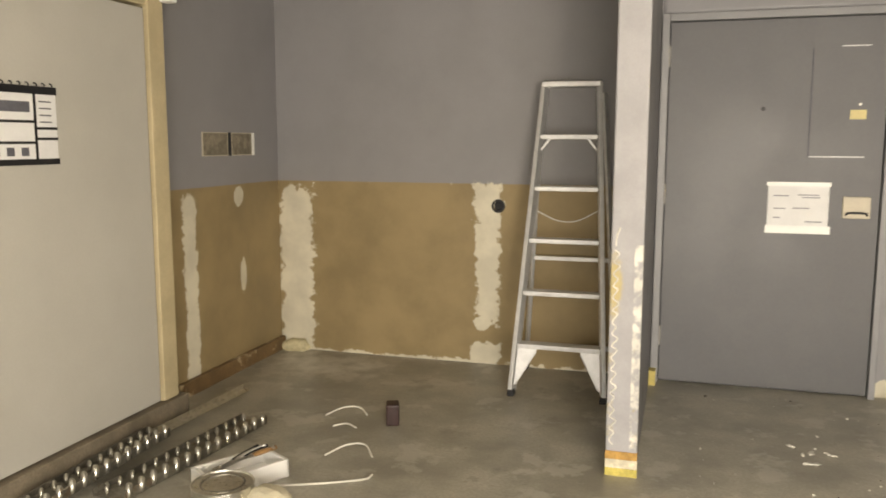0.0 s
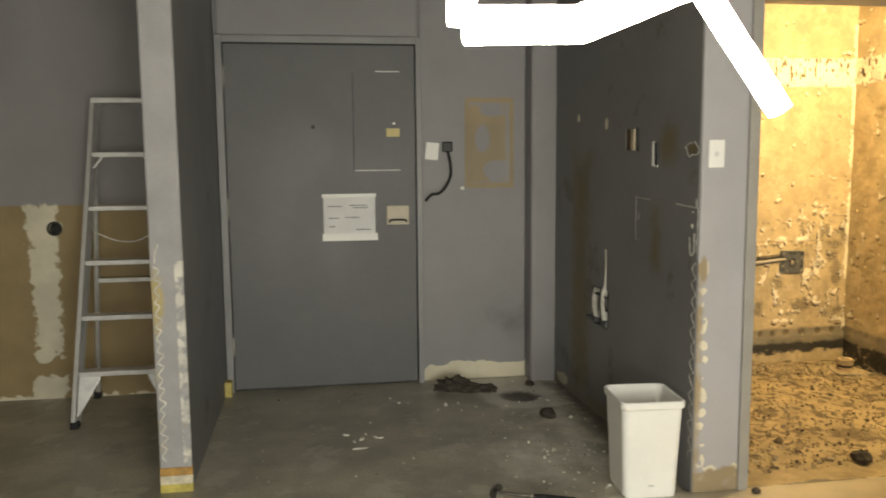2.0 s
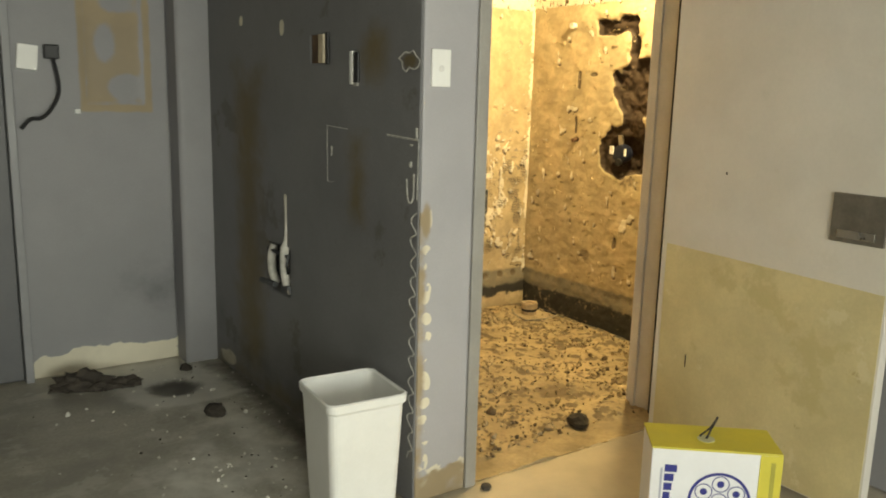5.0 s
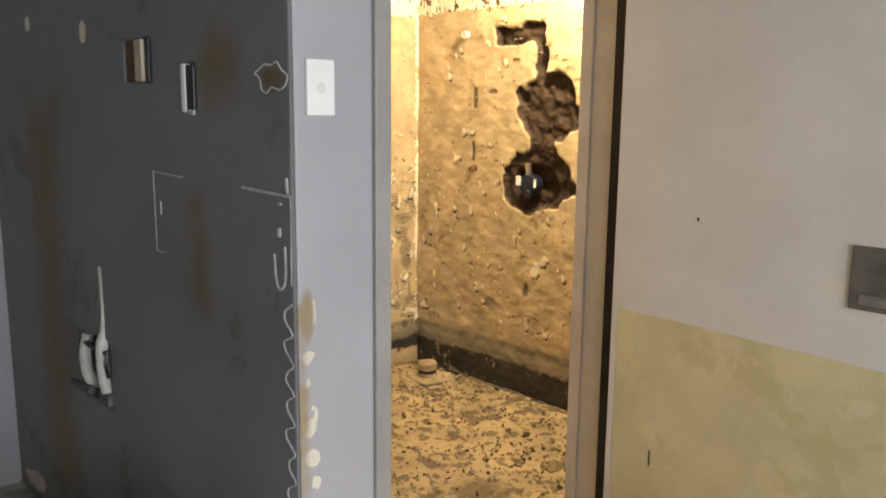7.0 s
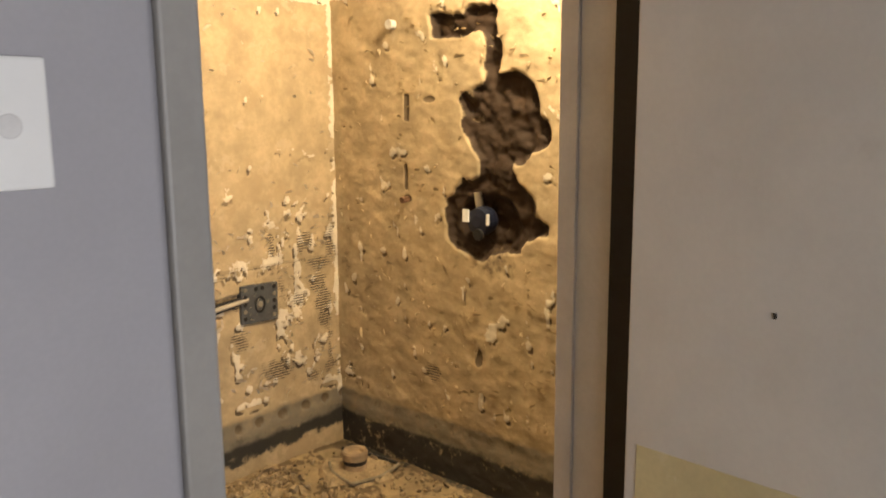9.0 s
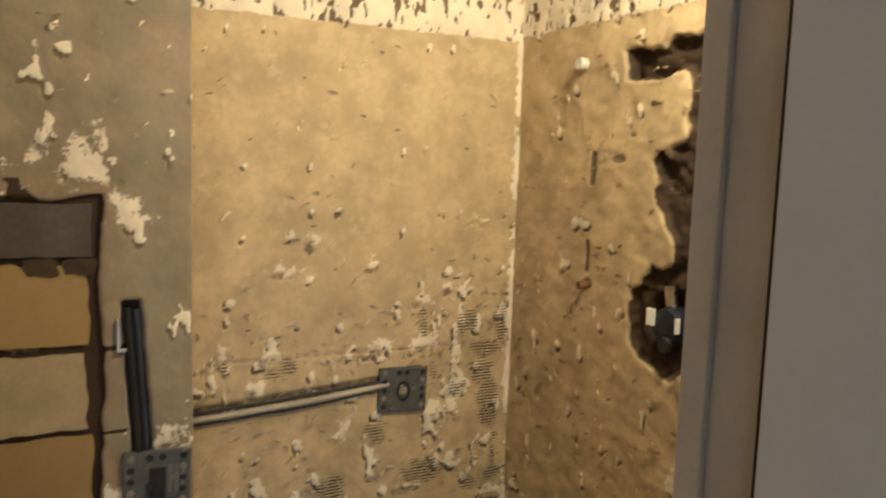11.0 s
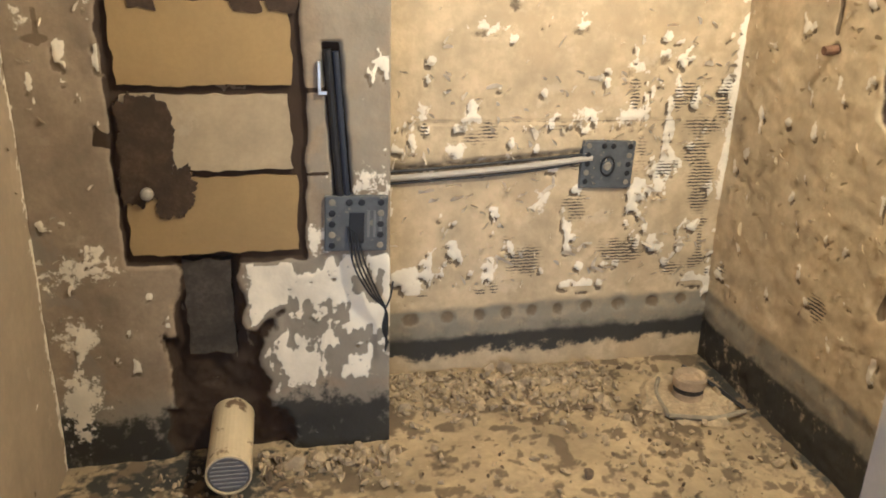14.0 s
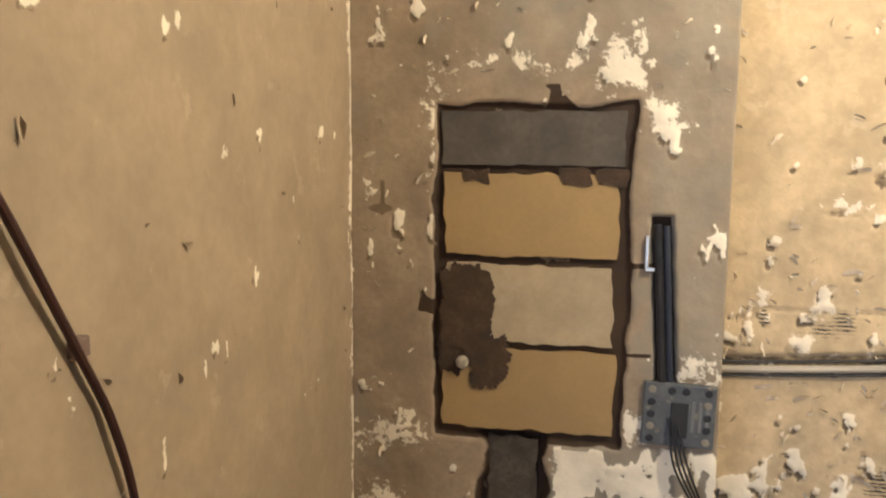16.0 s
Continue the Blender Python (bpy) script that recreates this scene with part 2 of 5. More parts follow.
def cube(bm, lo, hi, bevel=0.0, m=None, seg=2):
    lo, hi = Vector(lo), Vector(hi)
    made = bmesh.ops.create_cube(bm, size=1.0)["verts"]
    for v in made:
        v.co = Vector([(lo[i] + hi[i]) / 2 + v.co[i] * (hi[i] - lo[i]) for i in range(3)])
    if bevel:
        es = list({e for v in made for e in v.link_edges})
        made = list({v for f in bmesh.ops.bevel(bm, geom=es, offset=bevel, segments=seg, profile=0.6, affect="EDGES")["faces"] for v in f.verts} | {v for v in made if v.is_valid})
    if m is not None:
        for v in made:
            v.co = m @ v.co
    return bm


def Box(lo, hi, bevel=0.0, m=None, seg=2):
    return cube(bmesh.new(), lo, hi, bevel, m, seg)


def tube(path, radius, sides=8, bm=None, caps=True):
    """A round rod along points."""
    bm = bm or bmesh.new()
    path = [Vector(p) for p in path]
    rings, side = [], None
    for i, p in enumerate(path):
        d = (path[min(i + 1, len(path) - 1)] - path[max(i - 1, 0)]).normalized()
        if side is None:
            side = d.orthogonal().normalized()
        side = (side - d * side.dot(d)).normalized()
        up = d.cross(side)
        r = radius[i] if isinstance(radius, (list, tuple)) else radius
        rings.append([bm.verts.new(p + r * (math.cos(a) * side + math.sin(a) * up)) for a in np.linspace(0, 2 * math.pi, sides, endpoint=False)])
    for a, b in zip(rings, rings[1:]):
        for k in range(sides):
            bm.faces.new((a[k], a[(k + 1) % sides], b[(k + 1) % sides], b[k]))
    if caps:
        bm.faces.new(rings[0][::-1])
        bm.faces.new(rings[-1])
    return bm


def curve_pts(ctrl, n=24):
    """A smooth line through control points."""
    c = [Vector(p) for p in ctrl]
    c = [2 * c[0] - c[1]] + c + [2 * c[-1] - c[-2]]
    out = []
    for i in range(1, len(c) - 2):
        for t in np.linspace(0, 1, max(2, n // (len(c) - 3)), endpoint=(i == len(c) - 3)):
            a, b, d, e = c[i - 1], c[i], c[i + 1], c[i + 2]
            out.append(0.5 * ((2 * b) + (d - a) * t + (2 * a - 5 * b + 4 * d - e) * t * t + (3 * b - a - 3 * d + e) * t ** 3))
    return out


def lathe(profile, sides=24, m=None):
    """profile: (radius, height) pairs, turned about z."""
    bm = bmesh.new()
    rings = []
    for r, z in profile:
        rings.append([bm.verts.new((r * math.cos(a), r * math.sin(a), z)) for a in np.linspace(0, 2 * math.pi, sides, endpoint=False)])
    for a, b in zip(rings, rings[1:]):
        for k in range(sides):
            bm.faces.new((a[k], a[(k + 1) % sides], b[(k + 1) % sides], b[k]))
    bm.faces.new(rings[0][::-1])
    bm.faces.new(rings[-1])
    if m is not None:
        bm.transform(m)
    return bm


def scrap(seed, radius, thick, sides=11, rough=0.45, stretch=1.0):
    """An uneven flat piece lying on z = 0."""
    rnd = random.Random(seed)
    bm = bmesh.new()
    ring = []
    for k in range(sides):
        a = 2 * math.pi * k / sides
        r = radius * (1 - rough * rnd.random())
        ring.append((r * math.cos(a) * stretch, r * math.sin(a)))
    lo = [bm.verts.new((x, y, 0)) for x, y in ring]
    hi = [bm.verts.new((x * 0.86, y * 0.86, thick * (0.7 + 0.6 * rnd.random()))) for x, y in ring]
    bm.faces.new(lo[::-1])
    bm.faces.new(hi)
    for k in range(sides):
        bm.faces.new((lo[k], lo[(k + 1) % sides], hi[(k + 1) % sides], hi[k]))
    return bm


def stone(bm, centre, r, rnd):
    m = Matrix.Translation(centre) @ Euler([rnd.uniform(0, 6) for _ in range(3)]).to_matrix().to_4x4() @ Matrix.Diagonal((r * rnd.uniform(0.6, 1.3), r * rnd.uniform(0.6, 1.2), r * rnd.uniform(0.25, 0.55), 1))
    for v in bmesh.ops.create_icosphere(bm, subdivisions=1, radius=1.0, matrix=m)["verts"]:
        v.co += Vector([rnd.uniform(-0.25, 0.25) * r for _ in range(3)])


# ---- the place ----
CEIL = 2.36
NO = ("bare", "fill", "ochre", "dark_patch")
BA = ("grey", "black", "dots", "white", "mortar", "pit_dark", "comb")


def f_backleft(x, z):
    strip = np.maximum(box2(x, z, -2.37, -2.12, 0.02, 1.11, 0.10), box2(x, z, -1.02, -0.86, 0.22, 1.14, 0.09))
    strip = np.maximum(strip, np.maximum(box2(x, z, -1.05, -0.86, -0.05, 0.14, 0.06), disc(x, z, -0.97, 0.26, 0.07, 0.05)))
    strip = np.maximum(strip, 0.62 * box2(x, z, -2.4, 0.1, -0.1, 0.035, 0.03))
    strip = np.maximum(strip, 0.40 * box2(x, z, -2.4, 0.1, 1.105, 1.15, 0.02))
    bare = box2(x, z, -3, 0.3, -1, 1.13, 0.01)
    return 0.004 * (1 - bare) + 0.003 * ss(0.5, 0.8, strip), {"bare": bare, "fill": strip * (0.62 + 0.62 * fbm(x, z, 11, 87))}


def f_left(y, z):
    y, z = 0.068 + (y - 0.068) / 1.0405, 1.389 + (z - 1.389) / 1.0405
    bare = box2(y, z, 3.3, 6, -1, 1.14, 0.01)
    fill = np.maximum(0.9 * box2(y, z, 3.64, 3.77, 0.08, 1.12, 0.06), np.maximum(disc(y, z, 4.23, 0.60, 0.035, 0.10), disc(y, z, 4.2, 1.07, 0.05, 0.06)))
    fill = np.maximum(fill, 0.75 * box2(y, z, 4.82, 4.9, 0, 1.18, 0.04))
    return 0.004 * (1 - bare) + 0.002 * fill, {"bare": bare, "fill": fill}


def f_door_wall(x, z):
    och = np.maximum(0.9 * box2(x, z, 1.505, 1.815, 1.192, 1.742, 0.015) - 0.75 * box2(x, z, 1.535, 1.785, 1.225, 1.71, 0.01), 0)
    inner = box2(x, z, 1.53, 1.77, 1.23, 1.70, 0.02)
    grey = np.maximum(disc(x, z, 1.68, 1.665, 0.075, 0.035, 0.02), np.maximum(disc(x, z, 1.615, 1.49, 0.045, 0.075, 0.02), disc(x, z, 1.70, 1.30, 0.07, 0.055, 0.02)))
    och = np.maximum(och, inner * np.clip(0.78 + 0.5 * (fbm(x, z, 7, 5) - 0.5) - 0.75 * grey, 0, 1))
    fill = box2(x, z, 1.24, 1.89, -0.1, 0.085 + 0.05 * (x - 1.24) + 0.10 * (fbm(x, x * 0 + 3, 7, 77) - 0.5), 0.03)
    # soft round shadow painted low on the wall near the pilaster
    sc = disc(x, z, 1.86, 0.38, 0.22, 0.13, 0.12) * 0.55
    return 0.004 * fbm(x, z, 5, 2) * 0.3 - 0.003 * inner, {"ochre": och, "fill": fill, "dark_patch": sc}


def f_dark(y, z):
    d = 0.003 * fbm(y, z, 4, 3) - 0.0275 + 0.0563 * (y - 3.035)
    hole = np.maximum(box2(y, z, 3.92, 4.11, 0.49, 0.68, 0.02), box2(y, z, 3.398, 3.452, 1.342, 1.445, 0.008))
    hole = np.maximum(hole, box2(y, z, 3.60, 3.725, 1.415, 1.505, 0.008))
    och = np.maximum(0.78 * box2(y, z, 4.15, 4.42, 0.05, 1.38, 0.12), 0.66 * box2(y, z, 3.345, 3.465, 0.85, 1.18, 0.06))
    och = np.maximum(och, 0.8 * disc(y, z, 3.104, 1.408, 0.045, 0.024, 0.012))
    och = np.maximum(och, np.maximum(0.66 * disc(y, z, 3.30, 1.43, 0.09, 0.10, 0.06), 0.55 * box2(y, z, 3.5, 4.7, -0.05, 0.10, 0.08)))
    line = np.maximum(disc(y, z, 3.962, 1.547, 0.020, 0.03, 0.006), disc(y, z, 4.338, 1.592, 0.018, 0.022, 0.006))
    line = np.maximum(line, box2(y, z, 3.936, 3.957, 0.68, 0.90, 0.006))
    line = np.maximum(line, 0.72 * disc(y, z, 4.55, 0.05, 0.10, 0.045, 0.02))
    # holes are coloured dark inside, and a darker band runs along the foot
    return d - 0.035 * ss(0.3, 0.7, hole), {"ochre": och, "fill": line, "dark_patch": 0.9 * hole + 0.5 * box2(y, z, 3.2, 4.6, 0, 0.22, 0.2)}


def f_nib(x, z):
    e = np.clip((2.222 - x) / 0.03, 0, 1) * (z < 0.96) * (z > -0.1)
    och = np.maximum(0.62 * e * box2(x, z, 2.0, 2.172, -0.1, 0.96, 0.02) * (0.5 + fbm(x, z, 14, 66)), disc(x, z, 2.162, 0.92, 0.019, 0.055, 0.015))
    step = (z + 0.014 * np.sin(z * 23.0)) % 0.072 - 0.036
    dots = disc(x + 0.006 * np.sin(z * 31.0), step, 2.170, 0.0, 0.019, 0.024, 0.008) * (z < 0.86)
    fill = np.maximum(dots * (fbm(x, z, 10, 6) > 0.42), 0.95 * box2(x, z + 0.09 * (fbm(x, z, 16, 68) - 0.5), 2.11, 2.36, 0.03, 0.095, 0.02) * (fbm(x, z, 18, 69) > 0.47))
    fill = np.maximum(fill, disc(x, z, 2.178, 0.925, 0.006, 0.03, 0.006))
    return -0.0008 * ss(0.3, 0.6, och), {"ochre": np.maximum(och, 0.8 * box2(x, z + 0.09 * (fbm(x, z, 16, 68) - 0.5), 2.0, 2.4, -0.1, 0.075, 0.02) * (0.45 + fbm(x, z, 12, 67))), "fill": fill}


def f_partition_end(x, z):
    e = np.abs(x + 0.004) > 0.014 + 0.05 * fbm(x * 0.2, z, 9, 15)
    n = fbm(x, z, 14, 9)
    fill = np.clip(0.30 + 1.1 * (fbm(x, z, 20, 19) - 0.2), 0, 0.8) * (x > 0.022) * (z < 0.975)
    och = 0.42 * e * (z < 0.97) * (n < 0.42)
    och = np.maximum(och, 0.8 * disc(x, z, -0.050, 0.80, 0.03, 0.14, 0.02))
    return 0.002 * fill, {"ochre": och, "fill": fill}


def f_plain(u, v):
    return 0.002 * fbm(u, v, 3, 7), {}


def f_floor(x, y):
    d = -0.03 * ss(0.8, 2.0, x) * ss(4.3, 3.1, y) + 0.003 * (fbm(x, y, 3, 11) - 0.5)
    pale = np.maximum(0.95 * box2(x + 0.25 * (y - 4.5), y, 1.50, 1.98, 4.18, 4.80, 0.07), 0.62 * box2(x, y, 1.70, 2.0, 3.2, 4.2, 0.14))
    pale = np.maximum(pale, np.maximum(0.55 * disc(x, y, -1.9, 4.55, 0.55, 0.35, 0.2), 0.95 * disc(x, y, 1.92, 2.96, 0.28, 0.10, 0.07)))
    pale = np.maximum(pale, 0.54 * disc(x, y, 1.62, 3.45, 0.35, 0.5, 0.25))
    pit_dark = disc(x, y, 1.748, 4.42, 0.11, 0.10, 0.05)
    # darker strip of floor along the dark wall
    pit_dark = np.maximum(pit_dark, 0.72 * box2(x, y, 1.96, 2.14, 3.15, 4.65, 0.1))
    dust = np.clip(1.15 - np.hypot(x - 2.75, y - 2.5) / 1.35, 0, 0.8)
    d = d - 0.06 * ((x > 2.14) & (y > 3.06))
    return d - 0.02 * disc(x, y, 1.748, 4.42, 0.10, 0.09, 0.04), {"pale": pale, "pit_dark": pit_dark, "dust": dust}


floor = relief("floor", "z", 0.0, 1, -2.45, 3.6, -1.75, 5.0, 0.025, f_floor, M_FLOOR, 0.2, ("pale", "pit_dark", "dust"))
tagged(floor, "bare grey concrete floor with dust and pale patches", "floor")
w = relief("wall_north_niche", "y", 4.87, -1, -2.46, -0.065, -0.02, CEIL, 0.012, f_backleft, M_GREY, 0.1, NO)
tagged(w, "grey painted wall stripped to bare brown board below", "wall")
w = relief("wall_west", "x", -2.37, 1, 3.44, 4.875, -0.02, CEIL, 0.012, f_left, M_GREY, 0.1, NO)
tagged(w, "grey painted wall with bare brown lower half", "wall")
w = relief("wall_north_door", "y", 4.83, -1, 1.24, 1.889, -0.02, CEIL, 0.010, f_door_wall, M_GREY2, 0.12, NO)
tagged(w, "grey painted wall beside the entrance door with a torn-off panel", "wall")
w = relief("wall_north_left", "y", 4.83, -1, 0.048, 0.062, -0.02, CEIL, 0.03, f_plain, M_GREY2, 0.12, NO)
w = relief("wall_north_head", "y", 4.83, -1, 0.058, 1.24, 2.08, CEIL, 0.03, f_plain, M_GREY2, 0.12, NO)
w = relief("wall_north_pilaster", "y", 4.70, -1, 1.889, 2.10, -0.02, CEIL, 0.03, f_plain, M_GREY2, 0.25, NO)
tagged(w, "grey painted pilaster in the corner by the door", "wall")
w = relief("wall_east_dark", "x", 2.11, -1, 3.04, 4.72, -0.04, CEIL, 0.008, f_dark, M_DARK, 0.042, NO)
tagged(w, "grey painted wall of darker tone with holes, scrapes and bare patches", "wall")
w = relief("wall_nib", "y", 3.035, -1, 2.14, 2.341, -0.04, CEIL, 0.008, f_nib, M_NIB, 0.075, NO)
tagged(w, "narrow grey wall end with chipped plaster along its corner", "wall")
w = relief("wall_partition_end", "y", 3.36, -1, -0.068, 0.060, -0.02, CEIL, 0.008, f_partition_end, M_PART, 0.02, NO)
tagged(w, "chipped end of a thin grey partition wall", "wall")
# the partition's door side takes the dark tone of the east wall
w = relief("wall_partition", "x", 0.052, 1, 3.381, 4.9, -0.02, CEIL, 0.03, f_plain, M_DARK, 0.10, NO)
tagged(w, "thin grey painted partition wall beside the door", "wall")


def setting(name, lo, hi, material, label="", category="wall", bevel=0.0, parent=None):
    ob = bm_obj(name, Box(lo, hi, bevel), material, parent)
    return tagged(ob, label, category, kind="structure")


setting("wall_nib_head", (2.341, 3.037, 2.075), (3.47, 3.285, CEIL), M_GREY, "grey wall above the wet room doorway")
setting("wall_south_of_wet_room", (3.472, 3.155, -0.1), (4.25, 3.285, CEIL), M_GREY, "grey wall beside the wet room doorway")
# plain walls out of view are assumed, added to close the room
setting("wall_east", (3.60, -1.83, -0.1), (3.72, 3.15, CEIL), M_GREY, "plain grey wall")
setting("wall_west_front", (-2.47, -1.83, -0.1), (-2.35, 3.30, CEIL), M_GREY, "plain grey wall behind a pale panel")
setting("wall_south_sill", (-2.4, -1.83, -0.1), (3.6, -1.71, 0.2), M_GREY, "unseen grey wall under the assumed window")
setting("wall_south_head", (-2.4, -1.83, 1.8), (3.6, -1.71, CEIL), M_GREY, "unseen grey wall over the assumed window")
setting("wall_south_left", (-2.4, -1.83, 0.2), (-0.1, -1.71, 1.8), M_GREY, "unseen grey wall beside the assumed window")
setting("wall_south_right", (2.8, -1.83, 0.2), (3.6, -1.71, 1.8), M_GREY, "unseen grey wall beside the assumed window")
setting("ceiling", (-2.5, -1.83, CEIL), (4.3, 5.05, CEIL + 0.1), M_CEIL, "plain off-white ceiling", "ceiling")


# wet room
def foot_bands(u, v, top, low=0.175):
    """Black sealant and a grey band with round dabs above it, along the foot of the wall."""
    wob = 0.05 * (fbm(u, v, 7, 21) - 0.5)
    black = box2(u, v + wob, -9, 9, top - low, top - 0.085, 0.035) * (0.42 + 0.55 * fbm(u, v * 3, 8, 23) + 0.55 * fbm(u, v * 2.0, 3, 24))
    dab = disc((u + 0.03 + 0.02 * np.sin(u * 9.0)) % 0.10 - 0.05, v, 0, top - 0.040, 0.027, 0.026, 0.012)
    black = np.maximum(black, 0.50 * dab)
    dots = 0.62 * box2(u, v + 0.4 * wob, -9, 9, top - 0.12, top, 0.02)
    return black, dots, dab


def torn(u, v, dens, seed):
    """Ragged pale scabs where the finish came away, with shade painted dark along one side."""
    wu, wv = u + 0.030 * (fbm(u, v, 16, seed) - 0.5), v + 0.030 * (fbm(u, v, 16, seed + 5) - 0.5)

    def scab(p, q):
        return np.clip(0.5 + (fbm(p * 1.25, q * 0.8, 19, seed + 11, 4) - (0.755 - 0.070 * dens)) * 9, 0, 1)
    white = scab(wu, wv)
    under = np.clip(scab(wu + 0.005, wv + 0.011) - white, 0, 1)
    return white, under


COMBS = ((3.34, 0.775, 0.035, 0.035), (3.30, 0.755, 0.05, 0.018), (4.03, 0.785, 0.07, 0.03), (4.02, 0.70, 0.05, 0.05), (4.045, 0.63, 0.05, 0.06), (4.05, 0.54, 0.035, 0.06), (3.835, 0.70, 0.02, 0.05),
         (3.635, 0.535, 0.035, 0.05), (3.80, 0.38, 0.08, 0.045), (3.48, 0.36, 0.06, 0.05), (3.567, 0.79, 0.025, 0.018), (3.92, 0.65, 0.035, 0.03), (3.376, 0.262, 0.02, 0.03), (3.99, 0.31, 0.05, 0.03), (4.085, 0.86, 0.03, 0.07))
SCABS = ((3.24, 0.725, 0.035, 0.028), (3.29, 0.826, 0.03, 0.035), (3.137, 0.827, 0.02, 0.03), (3.645, 0.822, 0.04, 0.02), (3.79, 0.825, 0.05, 0.025), (3.513, 0.555, 0.018, 0.04), (3.354, 0.32, 0.02, 0.05),
         (3.326, 1.078, 0.045, 0.014), (3.611, 1.09, 0.02, 0.02), (3.785, 0.964, 0.035, 0.018), (3.885, 1.006, 0.03, 0.018), (3.937, 0.90, 0.015, 0.04), (3.42, 1.174, 0.025, 0.02), (3.99, 1.233, 0.03, 0.012))


def f_bath_back(x, z):
    dens = 1.25 * np.clip(1.25 - 1.2 * z, 0, 1) + 0.7 * np.exp(-((x - 4.03) / 0.13) ** 2) * (z < 1.0)
    dens = np.clip(dens * (z > 0.24) - 0.6 * ss(0.95, 1.3, z), -0.6, 1.3)
    white, pit_dark = torn(x, z, dens, 31)
    tiles = box2(x, z, 0, 9, 1.815, 2.0, 0.008)
    comb_ = 0.62 * np.clip(0.5 + (fbm(x * 1.2, z, 9, 50, 3) - (0.80 - 0.09 * dens)) * 9, 0, 1)
    n = 0.02 * (fbm(x, z, 30, 45) - 0.5)
    for cx, cz, rx, rz in COMBS:
        comb_ = np.maximum(comb_, 0.85 * disc(x + 2 * n, z + n, cx, cz, rx, rz, 0.04))
    for cx, cz, rx, rz in SCABS:
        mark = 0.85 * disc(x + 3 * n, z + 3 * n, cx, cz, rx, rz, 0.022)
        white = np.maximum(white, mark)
        # shade painted below and left of each placed scab
        pit_dark = np.maximum(pit_dark, np.clip(2.0 * (0.85 * disc(x + 3 * n + 0.005, z + 3 * n + 0.010, cx, cz, rx, rz, 0.022) - mark), 0, 1))
    drips = fbm(x * 3.2, z * 1.1, 26, 41, 3)
    white = np.maximum(white * (z > 0.26), 0.86 * tiles)
    pit_dark = np.where(tiles > 0.5, np.clip(0.5 + (drips - 0.60) * 8, 0, 1) * 0.8, pit_dark * 1.25)
    pit_dark = np.maximum(pit_dark, 0.66 * box2(x, z, 3.10, 3.95, 0.800, 0.807, 0.004) * (fbm(x, z, 9, 3) > 0.40))
    black, dots, dab = foot_bands(x, z, 0.215 + 0.02 * (x - 3.0))
    pit_dark = np.maximum(pit_dark * (z > 0.22), 0.62 * dab)
    white = np.maximum(white, 0.95 * 0.8 * box2(x, z, 4.104, 4.2, 0.2, 2.4, 0.015) * (fbm(x, z, 8, 55) > 0.4))
    line = 0.645 + (x - 3.04) * 0.072
    slot = box2(x, z - line, 3.0, 3.66, -0.012, 0.030, 0.008)
    d = 0.010 * (fbm(x, z, 9, 61) - 0.5) - 0.008 * ss(0.3, 0.7, pit_dark) + 0.002 * ss(0.4, 0.7, white) - 0.012 * ss(0.4, 0.7, slot)
    d = d + 0.005 * ss(0.2, 0.16, z)
    return d, {"pit_dark": np.maximum(pit_dark, 0.55 * slot), "white": white, "black": black, "dots": dots, "comb": comb_ * (z > 0.25) * (z < 1.05)}


